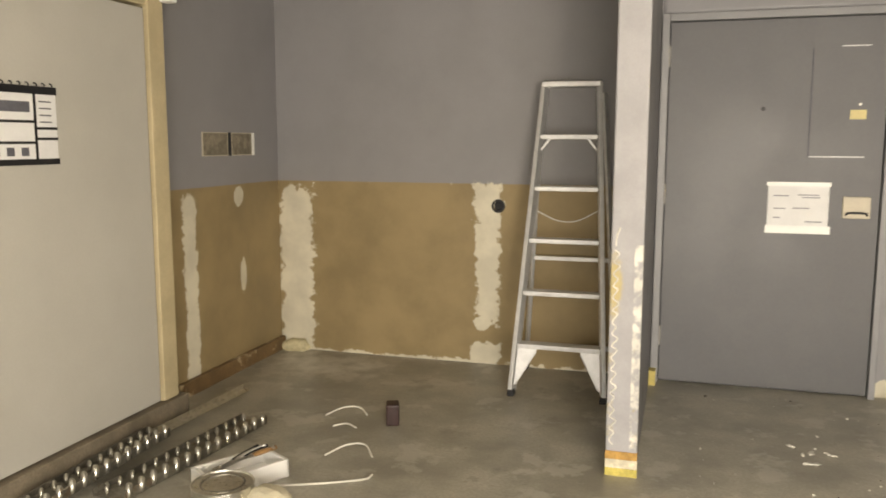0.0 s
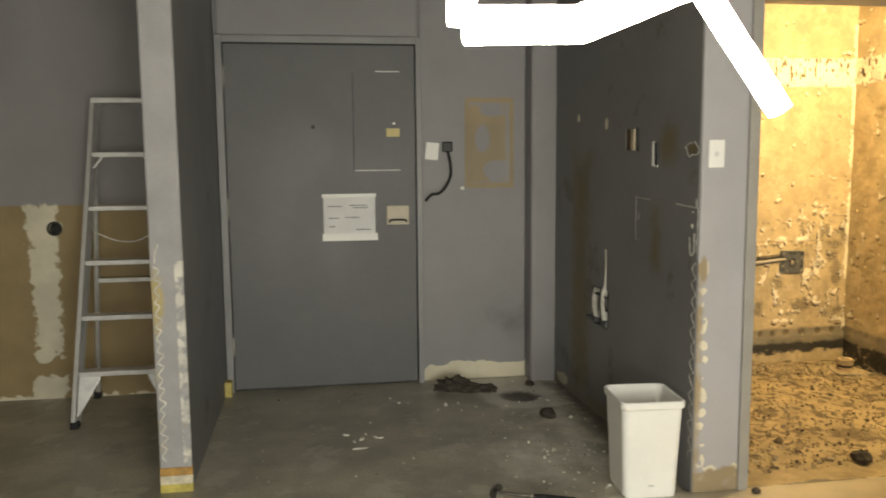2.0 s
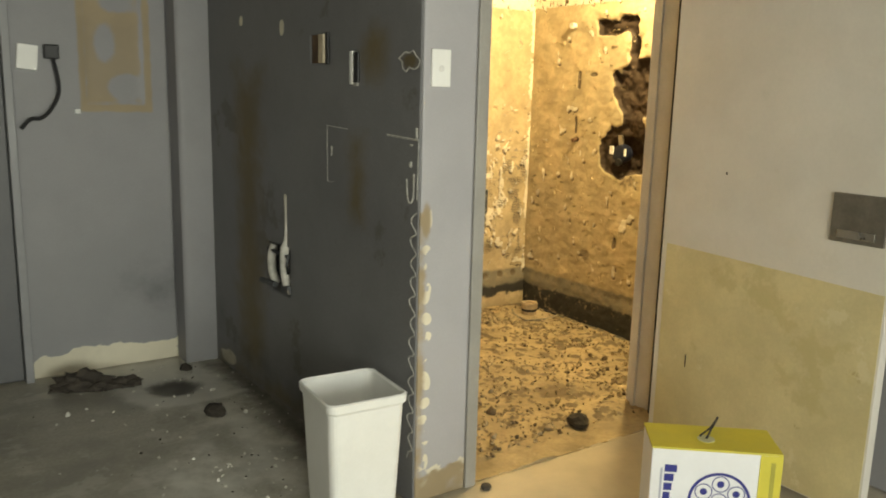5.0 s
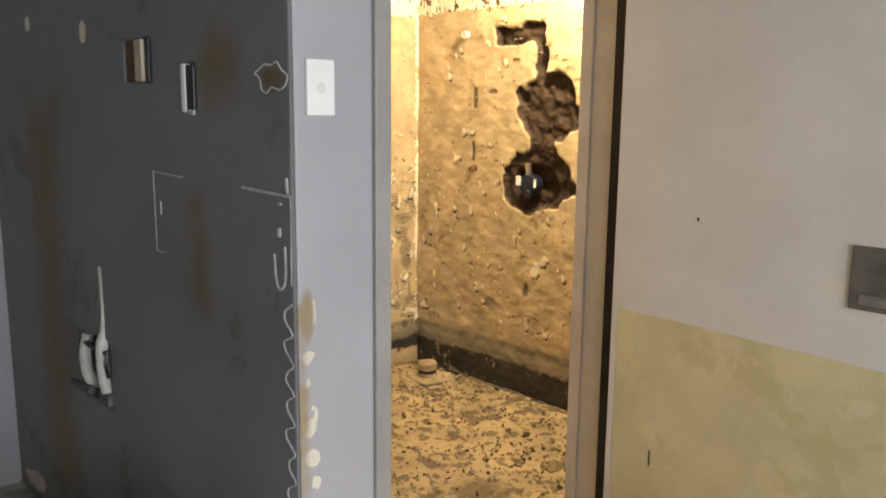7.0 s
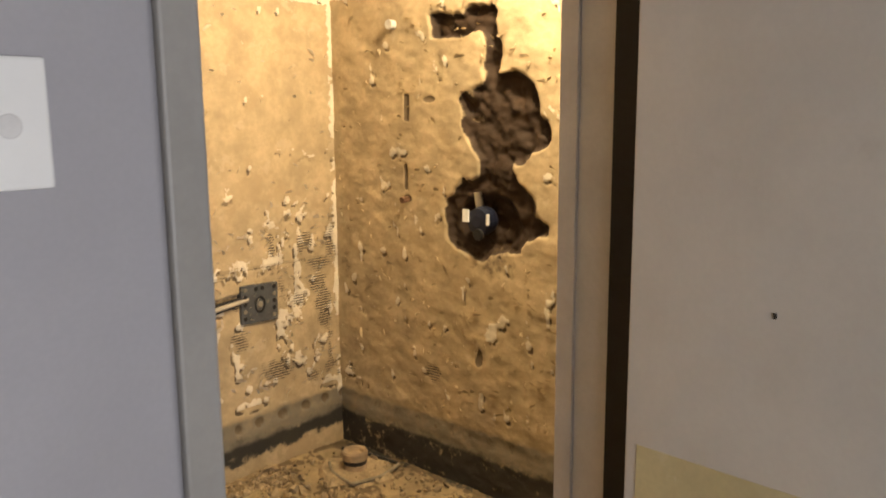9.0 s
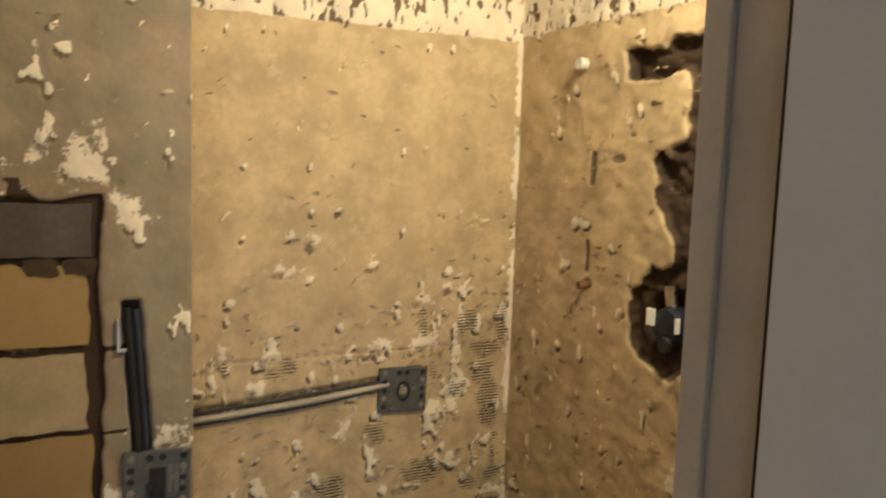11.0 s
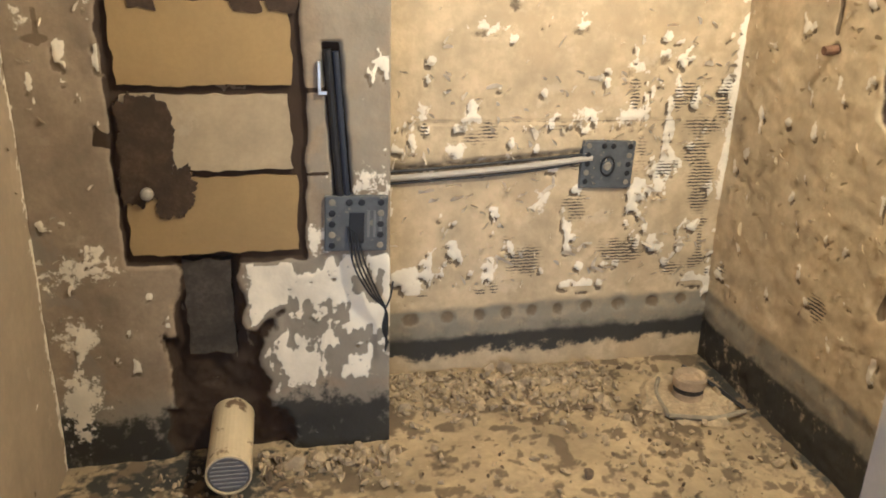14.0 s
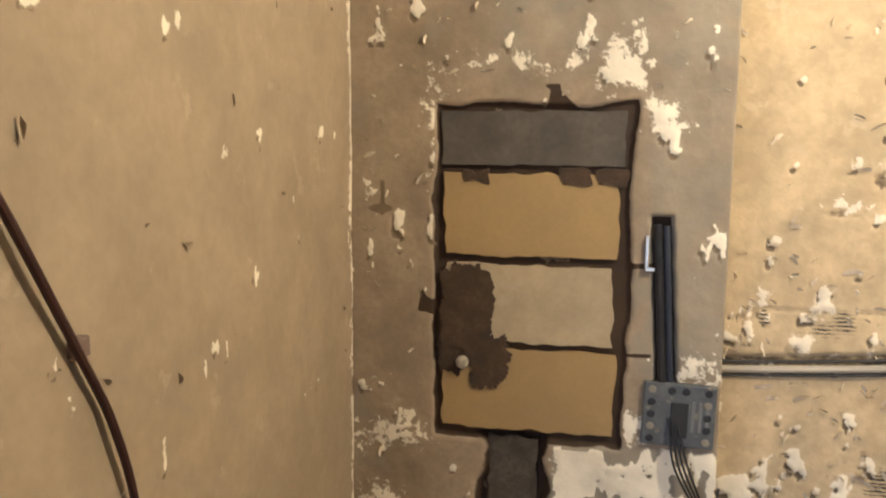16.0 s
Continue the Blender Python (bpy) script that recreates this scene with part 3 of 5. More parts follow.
def f_bath_right(y, z):
    dens = np.clip(1.0 - 0.9 * z, 0, 1) * (z > 0.24) + 0.1
    white, pit_dark = torn(y, z, dens, 71)
    comb_ = np.maximum(0.9 * disc(y, z, 4.32, 0.40, 0.05, 0.045, 0.03), 0.8 * disc(y, z, 4.60, 0.91, 0.06, 0.02, 0.02))
    comb_ = np.maximum(comb_, 0.7 * disc(y, z, 4.80, 0.33, 0.07, 0.03, 0.03))
    trowel = fbm(y * 0.8 + 0.7 * z, z * 1.6 - 0.5 * y, 13, 99)
    n = 0.10 * (fbm(y, z, 9, 81) - 0.5)
    m = np.maximum(disc(y + 2 * n, z + n, 4.060, 1.030, 0.205, 0.165, 0.03), disc(y + n, z + n, 3.985, 1.36, 0.17, 0.175, 0.03))
    m = np.maximum(m, np.maximum(box2(y + n, z, 4.025, 4.09, 1.40, 1.73, 0.02), box2(y + n, z + n, 4.03, 4.34, 1.675, 1.755, 0.02)))
    m = np.maximum(m, disc(y, z, 3.86, 1.32, 0.07, 0.06, 0.02))
    m = np.maximum(m, box2(y + 2 * n, z, 3.93, 4.12, 1.05, 1.35, 0.03))
    smear = disc(y, z, 4.02, 0.86, 0.22, 0.10, 0.12) * 0.55
    tiles = box2(y, z, 0, 9, 1.83, 2.0, 0.008)
    pit_dark = np.where(tiles > 0.5, np.clip(0.5 + (fbm(y * 3.2, z * 1.1, 26, 43, 3) - 0.60) * 8, 0, 1) * 0.8, pit_dark)
    pit_dark = np.maximum(pit_dark, np.maximum(box2(y, z, 4.43, 4.455, 1.36, 1.46, 0.008), box2(y, z, 4.445, 4.46, 1.10, 1.20, 0.006)))
    pit_dark = np.maximum(pit_dark, np.maximum(disc(y, z, 4.094, 0.504, 0.02, 0.035, 0.008), disc(y, z, 4.442, 1.068, 0.02, 0.014, 0.006)))
    pit_dark = np.maximum(pit_dark, np.maximum(disc(y, z, 4.325, 1.44, 0.03, 0.012, 0.006), smear))
    black, dots, dab = foot_bands(y, z, 0.235, 0.4)
    pit_dark = np.maximum(pit_dark * ((z > 0.25) | (smear > 0)), 0.45 * dab)
    white = np.maximum(0.85 * white * (z > 0.28) * (m < 0.2), 0.86 * tiles)
    rough = fbm(y, z, 20, 91)
    hole = disc(y, z, 4.06, 1.0, 0.13, 0.10, 0.03)
    d = 0.007 * (trowel - 0.5) * (z < 1.8) + 0.010 * (fbm(y, z, 8, 95) - 0.5) + 0.004 * (fbm(y * 1.0, z * 1.4, 26, 97) - 0.5) - 0.006 * ss(0.45, 0.7, pit_dark) + 0.002 * ss(0.45, 0.7, white)
    d = d - ss(0.4, 0.8, m) * (0.028 + 0.05 * (rough - 0.4)) - 0.045 * ss(0.3, 0.9, hole) + 0.004 * ss(0.2, 0.16, z)
    return d, {"pit_dark": pit_dark, "white": white, "black": 0.80 * black, "dots": dots, "mortar": m, "comb": comb_ * 0.8 * (z > 0.27) * (z < 0.9)}


def f_pier(x, z):
    n = 0.03 * (fbm(x, z, 10, 101) - 0.5)
    niche = box2(x + n, z + n, 2.360, 2.793, 0.540, 1.312, 0.012)
    n2 = 0.14 * (fbm(x, z, 8, 103) - 0.5)
    chan = np.maximum(box2(x + 0.5 * n2, z, 2.468, 2.632, -0.1, 0.57, 0.025), box2(x + n2, z + n2, 2.43, 2.68, -0.1, 0.36, 0.04))
    chan = np.maximum(chan, box2(x + n2, z + n2, 2.40, 2.74, -0.1, 0.12, 0.05))
    side = np.maximum(box2(x + n2, z + n2, 2.318, 2.38, 0.835, 0.885, 0.012), box2(x + n2, z, 2.645, 2.675, 1.3, 1.355, 0.01))
    side = np.maximum(side, np.maximum(box2(x, z, 2.80, 2.85, 0.957, 0.968, 0.004), box2(x, z, 2.80, 2.85, 0.757, 0.766, 0.004)))
    conduit = box2(x - (1.07 - z) * 0.065, z, 2.839, 2.882, 0.66, 1.072, 0.008)
    patch = box2(x + 3 * n, z + 2 * n, 2.625, 3.1, 0.185, 0.555, 0.03)
    gaps = fbm(x, z, 13, 111)
    streak = fbm(x * 5.0, z * 1.6, 15, 113, 2)
    white = patch * np.clip(0.60 + (0.53 - gaps) * 3.4 + (0.5 - streak) * 1.5, 0, 0.95)
    w2, pit_dark = torn(x, z, -0.15 + 0.8 * (np.abs(x - 2.27) < 0.12), 121)
    white = np.maximum(white, w2)
    for k, (cx, cz, rx, rz) in enumerate(((2.25, 0.53, 0.09, 0.035), (2.25, 0.37, 0.06, 0.04), (2.22, 0.17, 0.05, 0.10), (2.215, 1.12, 0.015, 0.03), (2.36, 1.28, 0.03, 0.09),
                                          (2.85, 1.28, 0.045, 0.035), (2.78, 1.40, 0.06, 0.06), (2.93, 0.72, 0.07, 0.03), (2.60, 1.40, 0.09, 0.012), (2.82, 0.60, 0.03, 0.04))):
        white = np.maximum(white, 1.05 * 0.8 * disc(x + 2 * n, z + 2 * n, cx, cz, rx * 1.1, rz * 1.1, 0.05) * np.clip(0.5 + 1.0 * fbm(x, z, 24, 130 + k), 0, 1))
    black = np.maximum(0.8 * box2(x, z + 3 * n, 2.1, 3.1, -0.1, 0.165, 0.05), 0)
    black = black * np.clip(0.35 + 1.35 * fbm(x, z, 6, 141), 0, 1)
    grey = np.maximum(0.56 * box2(x, z, 2.80, 3.1, 0.7, 2.4, 0.05), 0.9 * patch)
    grey = np.maximum(grey, np.maximum(0.8 * box2(x, z, 2.1, 3.1, -0.1, 0.19, 0.05), 0.55 * box2(x, z, 2.4, 3.1, 1.33, 2.4, 0.1)))
    mort = np.maximum(np.maximum(niche, chan), np.maximum(side, 0.9 * conduit))
    d = 0.008 * (fbm(x, z, 10, 151) - 0.5) + 0.002 * ss(0.45, 0.7, white) - 0.004 * ss(0.45, 0.7, pit_dark)
    d = d - 0.014 * ss(0.4, 0.7, niche) - (0.035 + 0.03 * (fbm(x, z, 18, 161) - 0.5)) * ss(0.4, 0.8, chan) * (z < 0.56) - 0.03 * ss(0.3, 0.7, conduit)
    pit_dark = np.maximum(pit_dark * (z > 0.2), np.maximum(disc(x, z, 2.232, 1.075, 0.03, 0.01, 0.005), box2(x, z, 2.23, 2.24, 1.06, 1.14, 0.004)))
    return d, {"pit_dark": pit_dark, "white": white * (mort < 0.3), "black": black, "grey": grey, "mortar": mort}


def f_bath_left(y, z):
    white, pit_dark = torn(y, z, -0.3, 171)
    white = 0.8 * white
    white = np.maximum(white, 0.8 * 0.85 * box2(y, z, 4.468, 4.6, -1, 3, 0.02) * (fbm(y, z, 7, 175) > 0.33))
    d = 0.006 * (fbm(y, z, 12, 181) - 0.5) + 0.002 * white
    return d, {"pit_dark": pit_dark * 0.8, "white": white}


def f_bath_floor(x, y):
    n = fbm(x, y, 7, 191)
    d = -0.026 + 0.014 * ss(3.1, 4.4, y) + 0.022 * (n - 0.5) + 0.010 * (fbm(x, y, 26, 195) - 0.5)
    litter = 0.04 * np.exp(-((x - 4.0) / 0.3) ** 2 - ((y - 4.2) / 0.3) ** 2)
    pit_dark = np.clip(0.45 + (np.maximum(fbm(x, y, 15, 201), 0.98 * fbm(x, y, 32, 205)) - 0.635 + litter) * 6.5, 0, 0.9) * ss(3.05, 3.3, y)
    pit_dark = np.maximum(pit_dark, disc(x, y, 3.25, 3.55, 0.11, 0.08, 0.04) * 0.8)
    drain = disc(x, y, 3.98, 4.60, 0.13, 0.16, 0.03)
    d = d - 0.02 * drain
    black = 0.75 * np.maximum(disc(x, y, 2.5, 4.40, 0.45, 0.14, 0.1), box2(x, y, 4.08, 4.2, 3.1, 4.9, 0.03))
    return d, {"pit_dark": pit_dark, "black": black * np.clip(0.3 + 1.3 * n, 0, 1)}


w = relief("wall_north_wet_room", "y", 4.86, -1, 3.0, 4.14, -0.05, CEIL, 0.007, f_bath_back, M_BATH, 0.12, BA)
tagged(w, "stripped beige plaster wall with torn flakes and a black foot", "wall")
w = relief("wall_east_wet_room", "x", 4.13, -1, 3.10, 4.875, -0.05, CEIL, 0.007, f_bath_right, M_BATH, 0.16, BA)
tagged(w, "stripped beige plaster wall with a chiselled dark hole", "wall")
w = relief("wall_north_pier", "y", 4.49, -1, 2.158, 3.0, -0.05, CEIL, 0.006, f_pier, M_PIER, 0.37, BA)
tagged(w, "scraped cement pier with a bricked-up niche and chiselled channel", "wall")
w = relief("wall_west_wet_room", "x", 2.16, 1, 3.10, 4.495, -0.05, CEIL, 0.010, f_bath_left, M_SMOOTH, 0.006, BA)
tagged(w, "scraped beige wall with small dents", "wall")
w = relief("floor_wet_room", "z", 0.0, 1, 2.155, 4.14, 3.04, 4.87, 0.008, f_bath_floor, M_BFLOOR, 0.06, BA)
tagged(w, "dusty broken screed floor of the wet room", "floor")

# doorway frame of the wet room
fr = tagged(new("door_frame"), "grey painted steel door frame of the wet room", "door frame", kind="structure")
part("jamb", Box((2.342, 3.026, -0.04), (2.387, 3.095, 2.03), 0.004), M_FRAME, fr)
# right jamb and stop wear the paler paint in place of daylight
part("jamb", Box((3.430, 3.15, -0.04), (3.47, 3.29, 2.03), 0.004), M_FRAME_LIT, fr)
part("stop", Box((3.419, 3.243, -0.04), (3.4295, 3.288, 2.03), 0.003), M_FRAME_LIT, fr)
part("head", Box((2.342, 3.026, 2.031), (3.47, 3.29, 2.073), 0.004), M_FRAME, fr)
# black strip stands in for the shaded gap beside the right jamb
part("rebate", Box((3.406, 3.026, -0.04), (3.4285, 3.149, 2.03), 0.002), M_BLACK, fr, "black strip for the shade between jamb and leaf")
part("strike_plate", Box((2.385, 3.045, 0.98), (2.391, 3.080, 1.16), 0.002), M_BLACK, fr, "dark metal strike plate")
part("hinge", tube([(2.392, 3.085, 0.30), (2.392, 3.085, 0.42)], 0.008), M_BLACK, fr, "dark steel hinge")


# open door leaf of the wet room
M_LEAF = mat("pale_door_paint", (0.62, 0.585, 0.53), 0.5, var=0.05, scale=3.0, bump=0.06, dirt=[(0.15, 4.0, 0.60, (0.42, 0.38, 0.30))])
M_GLUE = mat("yellowed_glue_film", (0.58, 0.50, 0.285), 0.6, var=0.10, scale=5.0, bump=0.15, dirt=[(0.55, 2.6, 0.57, (0.46, 0.385, 0.19)), (0.5, 6.0, 0.58, (0.68, 0.61, 0.41)), (0.65, 9.0, 0.64, (0.36, 0.27, 0.12))])
leaf = tagged(new("door_2"), "pale wooden door standing wide open with yellowed lower half", "door", kind="structure")
part("door_leaf", Box((3.262, 2.142, 0.0), (3.304, 3.020, 2.02), 0.003), M_LEAF, leaf)
bm = Box((3.2602, 2.15, 0.005), (3.264, 2.995, 0.766), 0.0004)
for v in bm.verts:
    v.co.z -= 0.03 * (v.co.z > 0.7) * (2.995 - v.co.y)
part("glue_patch", bm, M_GLUE, leaf, "yellowed glue film where a kick plate was")
M_PULL = mat("dull_steel_pull", (0.22, 0.205, 0.18), 0.45, metal=0.7, var=0.15, scale=20)
hp = part("flush_pull", Box((3.2535, 2.17, 0.885), (3.264, 2.345, 1.04), 0.003), M_PULL, leaf, "dull steel flush pull")
part("cup", Box((3.250, 2.20, 0.90), (3.256, 2.32, 0.925), 0.002), M_STEEL, hp)
for (yy, zz, ll) in ((2.75, 1.054, 0.010), (2.86, 0.30, 0.05)):
    part("scratch", Box((3.2595, yy, zz), (3.2615, yy + 0.006, zz + ll), 0.0008), M_DEBRIS, leaf, "dark scratch")

# entrance door
M_EDOOR = mat("grey_steel_door", (0.136, 0.136, 0.143), 0.46, var=0.07, scale=1.6, bump=0.05, fine=60, spec=0.35, dirt=[(0.10, 5.0, 0.50, (0.17, 0.168, 0.165)), (0.25, 30.0, 0.70, (0.20, 0.195, 0.19))])
d1 = tagged(new("door_1"), "closed grey painted steel entrance door with a taped note", "door", kind="structure")
part("door_leaf", Box((0.104, 4.803, 0.012), (1.201, 4.85, 2.038), 0.003), M_EDOOR, d1)
part("jamb", Box((0.058, 4.778, -0.01), (0.0985, 4.90, 2.084), 0.004), M_FRAME2, d1)
part("jamb", Box((1.2065, 4.778, -0.01), (1.24, 4.90, 2.084), 0.004), M_FRAME2, d1)
part("head", Box((0.0985, 4.778, 2.044), (1.2065, 4.90, 2.084), 0.004), M_FRAME2, d1)
part("door_gap", Box((0.0986, 4.83, 0.0), (1.2064, 4.86, 2.0435)), M_BLACK, d1)
for zz in (0.22, 1.04, 1.80):
    part("hinge", tube([(0.100, 4.797, zz), (0.100, 4.797, zz + 0.11)], 0.008), M_FRAME, d1)
part("plate_outline", Box((0.833, 4.8005, 1.31), (0.839, 4.804, 1.88), 0.0005), M_INK, d1, "dark outline of a removed plate")
part("plate_outline", Box((0.842, 4.8005, 1.306), (1.11, 4.804, 1.312), 0.0005), M_PAPER, d1, "pale scraped line")
part("plate_outline", Box((0.97, 4.8005, 1.885), (1.11, 4.804, 1.890), 0.0005), M_PAPER, d1, "pale scraped line")
M_BEIGE = mat("beige_metal_plate", (0.55, 0.49, 0.38), 0.4, var=0.08, scale=9)
lk = part("lock_cover", Box((1.022, 4.788, 0.982), (1.158, 4.804, 1.098), 0.005), M_BEIGE, d1, "beige metal lock cover")
part("handle", tube(curve_pts([(1.04, 4.787, 1.0), (1.05, 4.776, 1.012), (1.13, 4.776, 1.012), (1.14, 4.787, 1.0)], 14), 0.006), M_BLACK, lk, "black pull handle")
part("cylinder", lathe([(0.008, 0), (0.008, 0.004), (0.005, 0.006)], 12, pose(1.075, 4.803, 1.585, 90)), M_STEEL, d1, "bright lock cylinder")
part("sticker", Box((1.03, 4.800, 1.507), (1.108, 4.804, 1.556), 0.0005), mat("yellow_label", (0.70, 0.60, 0.30), 0.6), d1, "yellowed sticker")
part("peephole", lathe([(0.012, 0), (0.012, 0.003), (0.006, 0.004)], 14, pose(0.600, 4.803, 1.565, 90)), M_BLACK, d1, "small dark peephole")
note = thing("paper_note", pose(0, 0, 0), "white paper note with handwriting taped to the door", "note")
bmn = Box((0.648, 4.7985, 0.925), (0.955, 4.8015, 1.168), 0.0004)
part("sheet", bmn, M_PAPER, note)
part("tape", Box((0.640, 4.797, 0.892), (0.968, 4.7995, 0.935), 0.0004), M_WHITE, note, "white masking tape")
part("tape", Box((0.640, 4.797, 1.150), (0.962, 4.7995, 1.172), 0.0004), M_WHITE, note, "white masking tape")
for a, b, zz in ((0.675, 0.755, 1.095), (0.80, 0.905, 1.10), (0.68, 0.74, 1.025), (0.775, 0.86, 1.028), (0.68, 0.715, 0.975), (0.84, 0.925, 0.955), (0.82, 0.91, 1.086)):
    part("writing", Box((a, 4.7972, zz), (b, 4.7987, zz + 0.006), 0.0003), mat("pen_ink", (0.30, 0.30, 0.34), 0.9), note, "unreadable line of handwriting")


# hanging work lamp of bright tubes
M_TUBE = mat("glowing_tube", (1.0, 0.97, 0.92), 0.4, emit=300.0, bump=0, var=0.0)
lampo = thing("hanging_work_lamp", pose(0, 0, 0), "hanging work lamp of three glowing white tubes", "lamp")
LY = 0.53
part("tube_light", tube([(0.700, LY, 1.478), (0.780, LY, 1.480), (0.86, LY, 1.512)], 0.013, 14), M_TUBE, lampo, "glowing white tube")
part("tube_light", tube([(0.864, LY, 1.512), (0.931, LY, 1.422)], 0.0085, 14), M_TUBE, lampo, "glowing white tube")
part("tube_light", tube([(0.697, LY, 1.478), (0.699, LY, 1.66)], 0.009, 14), M_TUBE, lampo, "glowing white tube")
part("cord", tube([(0.699, LY, 1.66), (0.70, LY, CEIL)], 0.003, 6), M_BLACK, lampo, "thin black cord")


# ladder
def ladder():
    e = thing("step_ladder", pose(-0.415, 0, 0), "aluminium step ladder standing open against the wall", "ladder")

    def at(z, s, back=False):
        f = z / 1.70
        half = 0.25 - 0.10 * f
        y = (4.845 - 0.135 * f) if back else (4.30 + 0.36 * f)
        return Vector((s * (half + (0.022 if back else 0)), y, z))
    for s in (-1, 1):
        bm = bmesh.new()
        a, b = at(0.02, s), at(1.70, s)
        d = (b - a)
        q = d.to_track_quat("Z", "Y").to_matrix().to_4x4()
        cube(bm, (-0.012, -0.032, 0), (0.012, 0.032, d.length), 0.003, Matrix.Translation(a) @ q)
        part("front_rail", bm, M_ALU, e)
        a, b = at(0.02, s, True), at(1.66, s, True)
        d = b - a
        q = d.to_track_quat("Z", "Y").to_matrix().to_4x4()
        part("rear_leg", Box((-0.010, -0.015, 0), (0.010, 0.015, d.length), 0.003, Matrix.Translation(a) @ q), M_ALU, e)
        for bk in (False, True):
            p = at(0.0, s, bk)
            part("foot", Box(p + Vector((-0.018, -0.036, 0)), p + Vector((0.018, 0.036, 0.035)), 0.005), M_BLACK, e, "black rubber foot")
        # gusset under the lowest tread
        bm = bmesh.new()
        p0, p1 = at(0.27, s), at(0.06, s)
        inner = Vector((p0.x - s * 0.115, p0.y, 0.262))
        ring = [p0 + Vector((-s * 0.012, -0.033, 0)), p1 + Vector((-s * 0.012, -0.033, 0)), p1 + Vector((-s * 0.028, -0.033, 0.01)), inner + Vector((0, -0.033, -0.02)), inner + Vector((0, -0.033, 0))]
        f1 = [bm.verts.new(v) for v in ring]
        f2 = [bm.verts.new(v + Vector((0, 0.004, 0))) for v in ring]
        bm.faces.new(f1), bm.faces.new(f2[::-1])
        for k in range(5):
            bm.faces.new((f1[k], f2[k], f2[(k + 1) % 5], f1[(k + 1) % 5]))
        part("gusset", bm, M_ALU, e)
        c0 = at(1.42, s)
        part("brace", Box((-0.006, -0.002, 0), (0.006, 0.002, 0.09), 0.001, Matrix.Translation(c0 + Vector((-s * 0.012, -0.034, -0.08))) @ pose(0, 0, 0, 0, -s * 38, 0)), M_ALU, e)
    for zz in (0.28, 0.565, 0.85, 1.135, 1.42):
        l, r = at(zz, -1), at(zz, 1)
        part("tread", Box((l.x + 0.008, l.y - 0.040, zz - 0.02), (r.x - 0.008, l.y + 0.045, zz + 0.006), 0.004), M_ALU, e)
    l, r = at(1.70, -1), at(1.70, 1)
    part("top_cap", Box((l.x - 0.014, l.y - 0.05, 1.69), (r.x + 0.014, l.y + 0.055, 1.72), 0.006), M_ALU, e)
    for zz in (0.16, 0.70):
        l, r = at(zz, -1, True), at(zz, 1, True)
        part("rear_bar", Box((l.x, l.y - 0.012, zz - 0.012), (r.x, l.y + 0.012, zz + 0.012), 0.002), M_ALU, e)
    l, r = at(0.93, -1), at(0.93, 1)
    part("tie_cord", tube(curve_pts([(l.x + 0.03, l.y + 0.05, 1.0), (-0.06, l.y + 0.1, 0.945), (0.05, l.y + 0.1, 0.945), (r.x - 0.02, l.y + 0.05, 1.01)], 20), 0.003, 6), M_WHITE, e, "pale tie cord")
    return e


ladder()


# waste bin
def waste_bin():
    e = thing("waste_bin", pose(1.953, 3.128, -0.03, 0, 0, -4), "tall white plastic waste bin with rolled rim", "bin")
    bm = bmesh.new()

    def ring(hx, hy, z, r=0.03, n=5):
        out = []
        for sx, sy, a0 in ((1, 1, 0), (-1, 1, 90), (-1, -1, 180), (1, -1, 270)):
            for k in range(n + 1):
                a = radians(a0 + 90 * k / n)
                out.append(bm.verts.new((sx * (hx - r) + r * math.cos(a), sy * (hy - r) + r * math.sin(a), z)))
        return out
    levels = [ring(0.110, 0.110, 0.0), ring(0.113, 0.113, 0.012), ring(0.128, 0.130, 0.378), ring(0.136, 0.138, 0.388), ring(0.137, 0.139, 0.412),
              ring(0.132, 0.134, 0.416), ring(0.125, 0.127, 0.409), ring(0.108, 0.108, 0.015)]
    for a, b in zip(levels, levels[1:]):
        for k in range(len(a)):
            bm.faces.new((a[k], a[(k + 1) % len(a)], b[(k + 1) % len(a)], b[k]))
    bm.faces.new(levels[0][::-1])
    bm.faces.new(levels[-1])
    part("body", bm, M_WHITE, e)
    part("mould_mark", Box((-0.012, -0.1165, 0.05), (0.012, -0.112, 0.056), 0.001), mat("bin_mark", (0.5, 0.5, 0.48), 0.6), e, "small moulded mark")
    return e


waste_bin()


